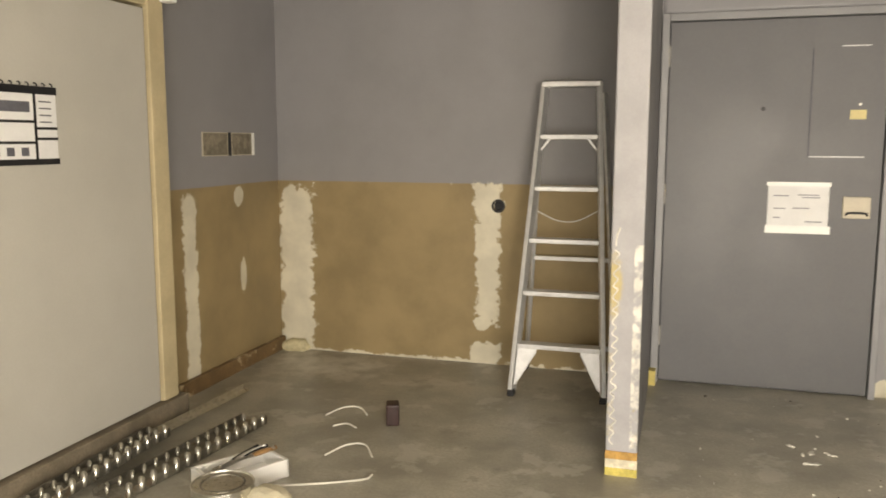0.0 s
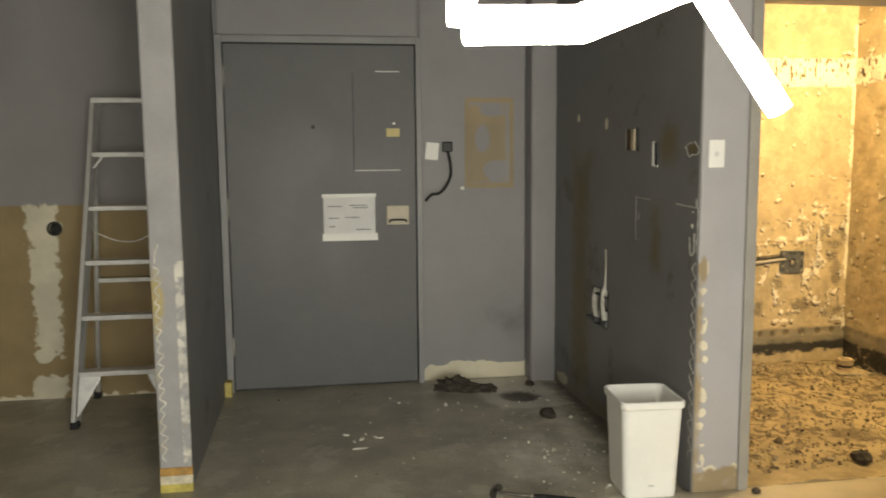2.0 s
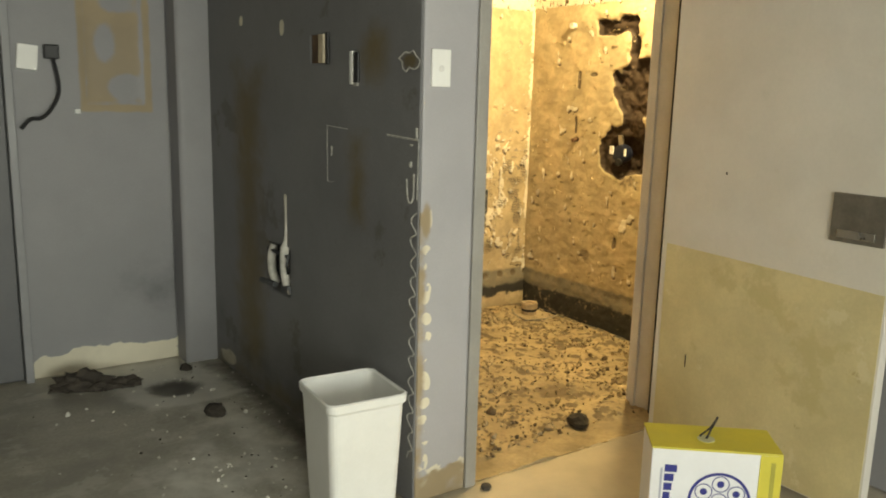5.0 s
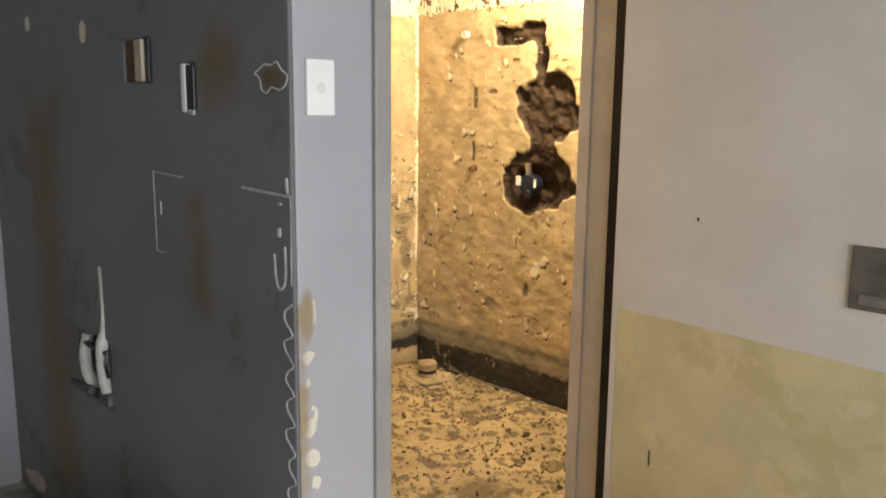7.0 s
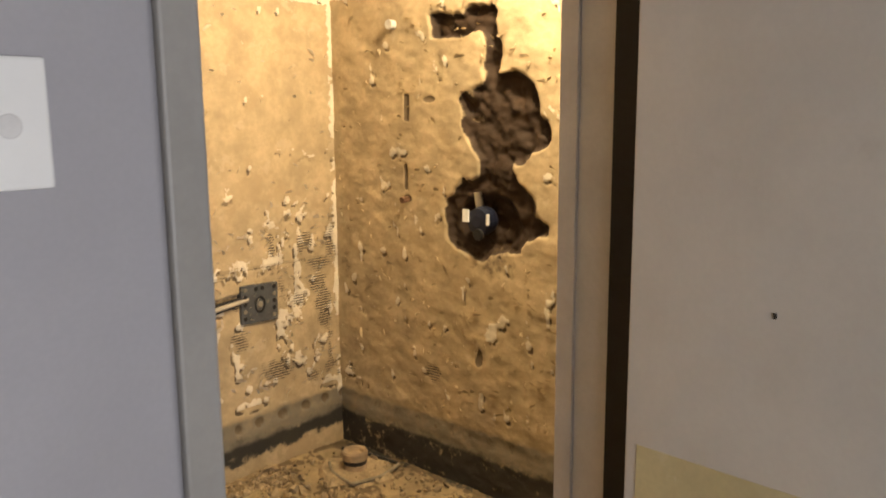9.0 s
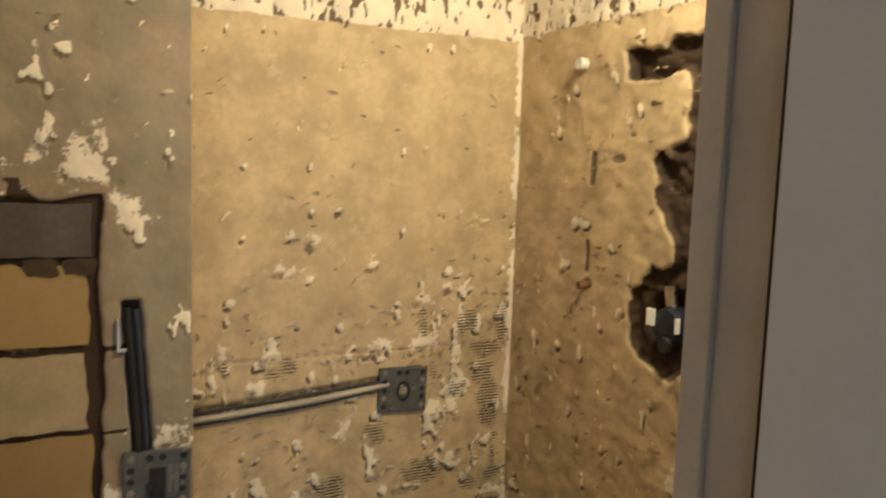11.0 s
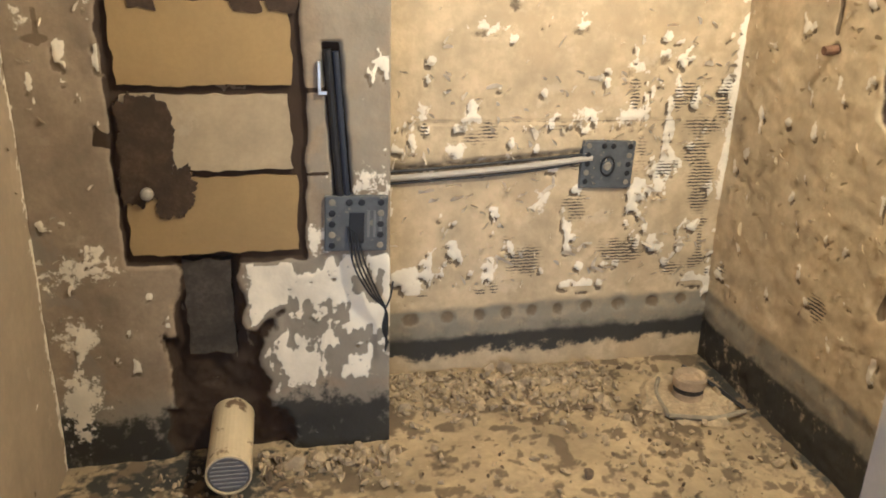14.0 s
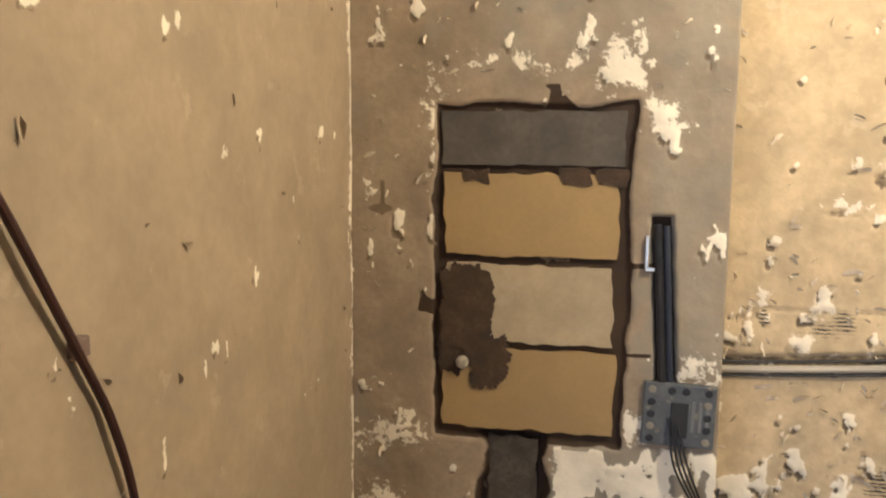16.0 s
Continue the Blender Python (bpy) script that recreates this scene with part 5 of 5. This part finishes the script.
for k, (x, y, r, a) in enumerate(((0.72, 3.93, 0.055, 20), (0.80, 3.86, 0.05, -30), (0.88, 3.86, 0.04, 60), (0.79, 3.73, 0.06, 100), (0.76, 3.82, 0.03, 0))):
    e = thing("paper_scrap", pose(x, y, -0.004, 6 * (k - 2), 5, a), "torn white paper scrap on the concrete", "scrap", "paper scraps")
    bm = scrap(20 + k, r, 0.008, 9, 0.6, 0.42)
    part("sheet", bm, scr, e)
for k, (x, y, r) in enumerate(((1.806, 4.03, 0.045), (3.06, 3.215, 0.045), (1.86, 4.62, 0.03), (2.40, 2.985, 0.018))):
    e = thing("rubble_lump", pose(x, y, -0.03 if y < 3.6 else -0.008), "dark lump of broken mortar on the floor", "rubble", "loose lumps")
    bm = bmesh.new()
    bmesh.ops.create_icosphere(bm, subdivisions=2, radius=r)
    for v in bm.verts:
        v.co *= 1 + 0.35 * noise.noise(v.co * 30 + Vector((k, 0, 0)))
        v.co.z = v.co.z * 0.7 + r * 0.5
    part("lump", bm, M_DEBRIS, e)
e = thing("dark_rag", pose(1.42, 4.60, -0.004, 0, 0, -8), "crumpled dark rag and torn foil by the wall", "rag")
for k, (x, y, sx, sy, h) in enumerate(((-0.03, 0.0, 0.10, 0.06, 0.065), (0.15, -0.04, 0.08, 0.035, 0.03), (0.05, -0.05, 0.05, 0.03, 0.025))):
    bm = bmesh.new()
    bmesh.ops.create_icosphere(bm, subdivisions=3, radius=1.0)
    for v in bm.verts:
        q = 1 + 0.75 * noise.noise(v.co * 2.3 + Vector((k * 5, 1, 2))) + 0.3 * noise.noise(v.co * 6)
        v.co = Vector((x + v.co.x * sx * q, y + v.co.y * sy * q, max(0.001, 0.3 * h + v.co.z * h * q)))
    part("fold", bm, M_DEBRIS, e)

# small crumbs on both floors, uncountable
def crumbs(name, label, n, area, size, material, seed, floor_z):
    rnd = random.Random(seed)
    bm = bmesh.new()
    for _ in range(n):
        x, y = area(rnd)
        stone(bm, (x, y, floor_z(x, y)), rnd.uniform(*size) * (2.2 if rnd.random() < 0.06 else 1), rnd)
    ob = bm_obj(name, bm, material)
    return tagged(ob, label, "debris", kind="stuff")


def zmain(x, y):
    a, b = min(1, max(0, (x - 0.8) / 1.2)), min(1, max(0, (4.3 - y) / 1.2))
    return -0.03 * a * a * (3 - 2 * a) * b * b * (3 - 2 * b)


def zbath(x, y):
    b = min(1, max(0, (y - 3.1) / 1.3))
    return -0.020 + 0.014 * b * b * (3 - 2 * b)


def area_main(r):
    return (2.08 - abs(r.gauss(0, 0.45)), r.uniform(3.0, 4.75)) if r.random() < 0.7 else (r.uniform(0.2, 2.0), r.uniform(2.4, 4.7))


def area_bath(r):
    while True:
        x, y = r.uniform(2.25, 4.08), r.uniform(3.15, 4.82)
        if (x > 3.02 or y < 4.42) and r.random() < 0.35 + 0.65 * (noise.noise(Vector((x * 2.2, y * 2.2, 3))) > 0.0):
            return x, y


def area_heap(r):
    return r.uniform(3.02, 3.75), 4.83 - abs(r.gauss(0, 0.13))


def area_foot(r):
    return r.uniform(2.65, 3.0), 4.46 - abs(r.gauss(0, 0.06))


M_SHARD = mat("brown_shards", (0.14, 0.10, 0.06), 0.9, var=0.4, scale=25, bump=0.5)
crumbs("plaster_crumbs", "pale plaster crumbs scattered on the concrete", 210, area_main, (0.002, 0.009), scr, 1, zmain)
crumbs("mortar_crumbs", "dark mortar crumbs scattered on the concrete", 90, area_main, (0.002, 0.007), M_DEBRIS, 2, zmain)
crumbs("screed_rubble", "broken beige plaster rubble on the wet room floor", 1900, area_bath, (0.003, 0.012), M_RUBBLE, 3, zbath)
crumbs("dark_rubble", "dark broken pieces on the wet room floor", 430, area_bath, (0.003, 0.011), M_SHARD, 4, zbath)
crumbs("swept_rubble", "beige rubble heaped along the wall foot", 650, area_heap, (0.004, 0.017), M_RUBBLE, 5, zbath)
crumbs("pier_rubble", "beige rubble heaped at the foot of the pier", 220, area_foot, (0.004, 0.016), M_RUBBLE, 6, zbath)

# torn paper-thin plaster flakes that stand off the stripped walls
def flakes(name, label, n, seed, where, place, material, size=1.0):
    rnd = random.Random(seed)
    bm = bmesh.new()
    for _ in range(n):
        u, v = where(rnd)
        big = size * (1.7 if rnd.random() < 0.2 else 1)
        L, W = rnd.uniform(0.014, 0.034) * big, rnd.uniform(0.003, 0.008) * big
        a = rnd.gauss(0.2, 0.9)
        lift = rnd.uniform(0.003, 0.013)
        c, q = math.cos(a), math.sin(a)
        rows = []
        for i in range(4):
            f = i / 3
            w_ = W * (0.5 + 0.8 * math.sin(math.pi * (0.15 + 0.8 * f))) * rnd.uniform(0.6, 1.3)
            row = []
            for k in (0, 1):
                du, dv = (f - 0.5) * L, w_ * k + rnd.uniform(-0.0015, 0.0015)
                row.append(bm.verts.new(place(u + du * c - dv * q, v + du * q + dv * c, 0.0035 + k * lift * (0.4 + math.sin(math.pi * f)))))
            rows.append(row)
        for r0, r1 in zip(rows, rows[1:]):
            bm.faces.new((r0[0], r1[0], r1[1], r0[1]))
    ob = bm_obj(name, bm, material)
    return tagged(ob, label, "debris", kind="stuff")


def w_back(r):
    while True:
        x, z = r.uniform(3.03, 4.11), r.uniform(0.26, 1.78)
        p = 0.9 if z < 0.95 else 0.16
        if x > 3.85 and z < 1.1:
            p = 1.0
        if r.random() < p * (0.35 + 0.65 * (noise.noise(Vector((x * 6, z * 6, 1))) > 0.02)):
            return x, z


def w_right(r):
    while True:
        y, z = r.uniform(3.32, 4.84), r.uniform(0.26, 1.78)
        if (math.hypot((y - 4.05) / 0.25, (z - 1.02) / 0.2) > 1 and math.hypot((y - 3.97) / 0.2, (z - 1.34) / 0.2) > 1) and r.random() < (0.9 if z < 0.8 else 0.45):
            return y, z


def w_pier(r):
    while True:
        x, z = r.uniform(2.17, 2.99), r.uniform(0.2, 1.85)
        if not (2.34 < x < 2.83 and z < 1.33) and not (2.80 < x < 3.0 and 0.53 < z < 1.1) and not (2.6 < x < 3.0 and z < 0.6):
            return x, z


def w_left(r):
    return r.uniform(3.2, 4.46), r.uniform(0.1, 1.9)


M_FLAKE = mat("torn_plaster_flake", (0.66, 0.57, 0.42), 0.85, var=0.25, scale=15, bump=0.3)
flakes("torn_flakes_back", "torn beige plaster flakes on the stripped wall", 380, 11, w_back, lambda u, v, d: (u, 4.858 - 0.8 * d, v), M_FLAKE, 0.85)
flakes("torn_flakes_side", "torn beige plaster flakes on the stripped side wall", 380, 12, w_right, lambda u, v, d: (4.128 - 0.6 * d, u, v), M_BATH, 0.85)
flakes("torn_flakes_pier", "torn plaster flakes on the cement pier", 70, 13, w_pier, lambda u, v, d: (u, 4.489 - 0.5 * d, v), M_FLAKE, 0.6)
flakes("torn_flakes_left", "small plaster flakes on the scraped wall", 36, 14, w_left, lambda u, v, d: (2.161 + 0.6 * d, u, v), M_SMOOTH, 0.5)

# ---- wet room fittings ----
pier = bpy.data.objects["wall_north_pier"]
YB = mat("yellow_gypsum_block", (0.30, 0.205, 0.085), 0.75, var=0.09, scale=5, bump=0.12, dirt=[(0.25, 12.0, 0.62, (0.22, 0.145, 0.06))])
PB = mat("pale_gypsum_block", (0.36, 0.285, 0.175), 0.75, var=0.14, scale=8, bump=0.2, dirt=[(0.3, 9.0, 0.58, (0.46, 0.38, 0.26))])
CB = mat("grey_concrete_block", (0.085, 0.074, 0.06), 0.9, var=0.25, scale=12, bump=0.5)
CBD = mat("dusty_channel_concrete", (0.06, 0.05, 0.04), 0.95, var=0.4, scale=16, bump=0.8)
DM = mat("dark_wet_mortar", (0.055, 0.034, 0.019), 0.9, var=0.35, scale=22, bump=0.8)


def rough_slab(x0, x1, z0, z1, y, depth, amp, seed, step=0.012):
    """A block face with an uneven, nibbled outline."""
    bm = bmesh.new()
    rim = []
    nx, nz = max(2, int((x1 - x0) / step)), max(2, int((z1 - z0) / step))
    for k in range(nx):
        rim.append((x0 + (x1 - x0) * k / nx, z0))
    for k in range(nz):
        rim.append((x1, z0 + (z1 - z0) * k / nz))
    for k in range(nx):
        rim.append((x1 - (x1 - x0) * k / nx, z1))
    for k in range(nz):
        rim.append((x0, z1 - (z1 - z0) * k / nz))
    cx, cz = (x0 + x1) / 2, (z0 + z1) / 2
    front, rear = [], []
    for x, z in rim:
        q = amp * (noise.noise(Vector((x * 28, z * 28, seed))) + 0.8 * noise.noise(Vector((x * 9, z * 9, seed + 4))))
        dx, dz = x - cx, z - cz
        L = math.hypot(dx, dz)
        x, z = x - q * dx / L, z - q * dz / L
        front.append(bm.verts.new((x, y, z)))
        rear.append(bm.verts.new((x, y + depth, z)))
    bm.faces.new(front)
    bm.faces.new(rear[::-1])
    k = len(front)
    for i in range(k):
        bm.faces.new((front[i], rear[i], rear[(i + 1) % k], front[(i + 1) % k]))
    return bm


part("block", rough_slab(2.376, 2.778, 1.178, 1.297, 4.494, 0.03, 0.006, 1), CB, pier, "grey concrete block")
part("block", rough_slab(2.382, 2.767, 0.974, 1.160, 4.492, 0.03, 0.008, 2), YB, pier, "yellow gypsum block")
part("block", rough_slab(2.386, 2.763, 0.776, 0.954, 4.4925, 0.03, 0.008, 3), PB, pier, "pale gypsum block")
part("block", rough_slab(2.378, 2.773, 0.568, 0.757, 4.492, 0.03, 0.009, 4), YB, pier, "yellow gypsum block")


def rough_disc(cx, cz, rx, rz, y, depth, amp, seed, sides=120):
    bm = bmesh.new()
    front, rear = [], []
    for k in range(sides):
        a = 2 * math.pi * k / sides
        c, q = math.cos(a), math.sin(a)
        sq = 1 / max(abs(c), abs(q)) ** 0.55
        r = sq * (1 + amp * (noise.noise(Vector((c * 2, q * 2, seed))) + 0.6 * noise.noise(Vector((c * 6, q * 6, seed))) + 0.4 * noise.noise(Vector((c * 17, q * 17, seed)))))
        front.append(bm.verts.new((cx + rx * r * c, y, cz + rz * r * q)))
        rear.append(bm.verts.new((cx + rx * r * c * 1.03, y + depth, cz + rz * r * q * 1.03)))
    bm.faces.new(front)
    bm.faces.new(rear[::-1])
    for i in range(sides):
        bm.faces.new((front[i], rear[i], rear[(i + 1) % sides], front[(i + 1) % sides]))
    return bm


part("mortar_smear", rough_disc(2.436, 0.850, 0.062, 0.100, 4.486, 0.03, 0.22, 5), DM, pier, "dark mortar smear")
part("mortar_smear", rough_disc(2.486, 0.728, 0.050, 0.062, 4.4872, 0.03, 0.30, 6), DM, pier, "dark mortar smear")
part("mortar_smear", rough_disc(2.405, 0.745, 0.034, 0.05, 4.4884, 0.03, 0.25, 7), DM, pier, "dark mortar smear")
for k, (x, z) in enumerate(((2.45, 1.15), (2.68, 1.15), (2.75, 1.148))):
    part("mortar_smear", rough_slab(x - 0.03, x + 0.03, z - 0.012, z + 0.02, 4.489, 0.02, 0.012, 8 + k, 0.008), DM, pier, "dark mortar smear")
part("channel_block", rough_slab(2.490, 2.605, 0.29, 0.545, 4.508, 0.03, 0.010, 12), CBD, pier, "grey concrete in the channel")
e = thing("pipe_plug", pose(2.428, 4.480, 0.725, 90), "round pale plug in the mortar", "plug")
part("plug", lathe([(0.014, -0.012), (0.015, 0.006), (0.011, 0.010), (0.004, 0.012)], 16), mat("dusty_plug", (0.34, 0.30, 0.23), 0.7, var=0.2, scale=40), e)
e = thing("drain_pipe", pose(2.583, 4.53, 0.088, 90), "cream drain pipe stub with a grey end cap", "pipe")
CP = mat("cream_pvc", (0.62, 0.52, 0.34), 0.45, var=0.08, scale=6, bump=0.08, dirt=[(0.9, 14.0, 0.555, (0.12, 0.06, 0.03))])
part("pipe", lathe([(0.055, 0.0), (0.055, 0.275), (0.051, 0.276), (0.050, 0.262)], 32), CP, e, smooth=False)
cap = part("cap", lathe([(0.0495, 0.255), (0.0495, 0.270), (0.045, 0.272), (0.01, 0.2725)], 28), mat("grey_ribbed_cap", (0.17, 0.165, 0.16), 0.5, var=0.1, scale=30, bump=0.2), e, "grey ribbed end cap")
for k in range(7):
    w_ = 0.045 * math.sqrt(max(0.05, 1 - ((k - 3) / 3.7) ** 2))
    part("rib", Box((-w_, -0.037 + 0.0115 * k, 0.2715), (w_, -0.032 + 0.0115 * k, 0.2745), 0.001), mat("grey_rib", (0.23, 0.225, 0.22), 0.5), cap)

e = thing("conduit_pair", pose(0, 0, 0), "two black conduits in a chase of the pier", "conduit")
part("conduit", tube([(2.852, 4.489, 1.056), (2.876, 4.489, 0.70)], 0.010, 10), M_BLACK, e)
part("conduit", tube([(2.871, 4.491, 1.052), (2.893, 4.491, 0.70)], 0.008, 10), mat("dark_blue_conduit", (0.03, 0.035, 0.05), 0.35, var=0.2), e)
part("clip", Box((2.828, 4.478, 0.96), (2.836, 4.492, 1.03), 0.002), M_STEEL, e, "bright metal clip")
part("clip", Box((2.828, 4.478, 0.953), (2.850, 4.484, 0.962), 0.002), M_STEEL, e, "bright metal clip")


def back_box(name, m, w_, h_, label, centre):
    e = thing(name, m, label, "back box")
    pl = part("plate", Box((-w_ / 2, -0.006, -h_ / 2), (w_ / 2, 0.03, h_ / 2), 0.004), M_GPLASTIC, e)
    holes = [(-w_ / 2 + 0.018, h_ / 2 - 0.016 - 0.028 * k) for k in range(5)] + [(w_ / 2 - 0.018, h_ / 2 - 0.016 - 0.028 * k) for k in range(5)]
    holes += [(-0.018, h_ / 2 - 0.016), (0.012, h_ / 2 - 0.016)]
    for k, (x, z) in enumerate(holes):
        mm = M_BLACK if k % 3 else mat("dusty_knockout", (0.24, 0.21, 0.16), 0.8, var=0.2)
        part("knockout", lathe([(0.0088, -0.001), (0.0088, 0.0014), (0.006, 0.0022)], 10, pose(x, -0.0058, z, 90)), mm, pl)
    if centre:
        part("opening", lathe([(0.030, -0.001), (0.030, 0.003), (0.024, 0.0035), (0.022, 0.0)], 20, pose(0, -0.0055, -0.004, 90) @ Matrix.Diagonal((0.8, 1.1, 1, 1))), M_BLACK, e, "dark cable opening")
        part("membrane", lathe([(0.014, 0.0), (0.010, 0.004)], 14, pose(0, -0.0058, -0.004, 90)), mat("dusty_knockout", (0.24, 0.21, 0.16), 0.8, var=0.2), e)
    else:
        part("opening", Box((-0.018, -0.0075, -0.05), (0.02, -0.004, 0.03), 0.002), M_BLACK, e, "dark cable opening")
        for k in range(3):
            part("slot", Box((0.026 + 0.015 * k, -0.0075, -0.035), (0.033 + 0.015 * k, -0.004, 0.035), 0.001), mat("slot_grey", (0.15, 0.15, 0.15), 0.6), e)
    return e


back_box("flush_control_box", pose(2.914, 4.484, 0.634, 0, 1.5, 0), 0.156, 0.144, "wide grey plastic back box in the pier", False)
back_box("socket_back_box", pose(3.721, 4.853, 0.670, 0, 2, 0), 0.170, 0.150, "square grey plastic back box in the wall", True)
e = thing("loose_wires", pose(0, 0, 0), "thin black wires hanging from the back box", "wires")
for k in range(4):
    o = 0.007 * k
    part("wire", tube(curve_pts([(2.892 + o, 4.474, 0.63 - o), (2.905 + 1.4 * o, 4.462, 0.53), (2.945 + o, 4.458, 0.45), (2.985, 4.46, 0.405), (2.99 - 0.6 * o, 4.462, 0.35), (2.985 + 0.4 * o, 4.463, 0.285 + o)], 26), 0.0027, 6), M_BLACK, e)
part("wire", tube(curve_pts([(2.985, 4.458, 0.41), (2.997, 4.458, 0.44), (3.004, 4.46, 0.482)], 8), 0.0025, 6), M_BLACK, e)
e = thing("wall_conduit", pose(0, 0, 0), "grey conduit in a chase running to the back box", "conduit")
for dz, mm, r in ((0.0, mat("grey_conduit", (0.40, 0.36, 0.30), 0.5, var=0.1), 0.010), (0.020, M_BLACK, 0.005), (-0.016, M_BLACK, 0.004)):
    part("conduit", tube(curve_pts([(2.99, 4.853, 0.640 + dz), (3.2, 4.851, 0.652 + dz), (3.45, 4.850, 0.670 + dz), (3.67, 4.853, 0.693 + 0.6 * dz)], 20), r, 8), mm, e)
e = thing("mixer_valve", pose(4.165, 4.09, 1.01), "black built-in mixer valve in the chiselled hole", "valve")
part("body", lathe([(0.045, -0.02), (0.052, 0.0), (0.052, 0.025), (0.046, 0.045), (0.02, 0.050)], 24, pose(0.0, 0, 0, 0, -90, 0)), mat("dark_blue_plastic", (0.012, 0.016, 0.035), 0.4, var=0.2), e)
part("inlet", tube([(0.0, 0.02, 0.03), (-0.005, 0.03, 0.10)], 0.016, 10), M_STEEL, e, "metal inlet")
part("label", Box((-0.054, 0.035, -0.005), (-0.046, 0.062, 0.040), 0.001), M_PAPER, e, "white label")
part("cap", lathe([(0.022, 0.0), (0.020, 0.012)], 16, pose(-0.046, -0.01, -0.045, 0, -90, 0)), M_BLACK, e)
part("clip", Box((-0.052, -0.052, -0.01), (-0.040, -0.043, 0.030), 0.002), M_PAPER, e, "pale clip")
e = thing("pipe_stub", pose(4.12, 4.50, 1.715), "cut white pipe end in the wall", "pipe")
part("stub", tube([(0.02, 0.0, 0), (-0.02, 0.0, 0)], 0.018, 12), PV, e)
e = thing("pipe_stub", pose(4.12, 4.442, 1.068), "small rusty pipe end in the wall", "pipe")
part("stub", tube([(0.02, 0.0, 0), (-0.022, 0.0, -0.004)], 0.012, 10), mat("rusty", (0.16, 0.085, 0.045), 0.7, var=0.3, scale=30), e)

e = thing("floor_drain", pose(3.945, 4.575, -0.022), "broken clay floor drain stub with a bent frame", "drain")
CLAY = mat("dusty_clay", (0.44, 0.33, 0.21), 0.85, var=0.3, scale=14, bump=0.5, dirt=[(0.6, 18.0, 0.6, (0.20, 0.12, 0.07))])
part("stub", lathe([(0.045, 0.0), (0.047, 0.02), (0.047, 0.040), (0.042, 0.043), (0.042, 0.056), (0.050, 0.060), (0.051, 0.088), (0.046, 0.096), (0.034, 0.092), (0.030, 0.080)], 24), CLAY, e)
part("collar", lathe([(0.043, 0.041), (0.0465, 0.044), (0.0465, 0.055), (0.043, 0.058)], 24), M_DEBRIS, e, "dark rubber collar")
part("slab", scrap(77, 0.19, 0.022, 15, 0.35, 1.0), M_RUBBLE, e, "broken dusty screed slab")
part("frame_bar", tube(curve_pts([(0.045, 0.13, 0.05), (0.10, 0.02, 0.035), (0.135, -0.10, 0.022)], 10), 0.007, 6), M_BLACK, e, "dark bent metal bar")
part("frame_bar", tube(curve_pts([(0.135, -0.11, 0.02), (0.02, -0.13, 0.018), (-0.11, -0.10, 0.02)], 10), 0.008, 6), mat("dusty_metal", (0.28, 0.24, 0.17), 0.8, var=0.3, scale=20), e, "dust-covered metal bar")
part("frame_bar", tube(curve_pts([(-0.11, -0.10, 0.02), (-0.09, 0.03, 0.022), (-0.05, 0.10, 0.03)], 10), 0.007, 6), mat("dusty_metal", (0.28, 0.24, 0.17), 0.8), e, "dust-covered metal bar")
e = thing("hanging_cable", pose(0, 0, 0), "brown cable hanging in front of the wet room wall", "cable")
part("cable", tube(curve_pts([(2.176, 3.20, 1.46), (2.175, 3.29, 1.30), (2.174, 3.376, 1.168), (2.174, 3.443, 1.054), (2.174, 3.484, 0.983), (2.174, 3.530, 0.897), (2.174, 3.566, 0.788), (2.176, 3.59, 0.62), (2.18, 3.60, 0.35), (2.20, 3.61, -0.005)], 60), 0.0055, 8), mat("brown_cable", (0.035, 0.011, 0.009), 0.5, var=0.1), e)
part("cable_clip", Box((2.158, 3.472, 0.990), (2.172, 3.500, 1.014), 0.003), mat("grey_brown_clip", (0.16, 0.11, 0.09), 0.6, var=0.2, scale=30), e, "dark cable clip")

for nm, z0, z1, col in (("trim_3", -0.005, 0.034, (0.55, 0.46, 0.13)), ("trim_4", 0.034, 0.072, (0.68, 0.62, 0.48)), ("trim_5", 0.072, 0.106, (0.50, 0.29, 0.09))):
    setting(nm, (-0.070, 3.354, z0), (0.062, 3.375, z1), mat("foot_layer_" + nm, col, 0.8, var=0.25, scale=25, bump=0.5), "torn layer of old skirting at the partition foot", "skirting", 0.003)
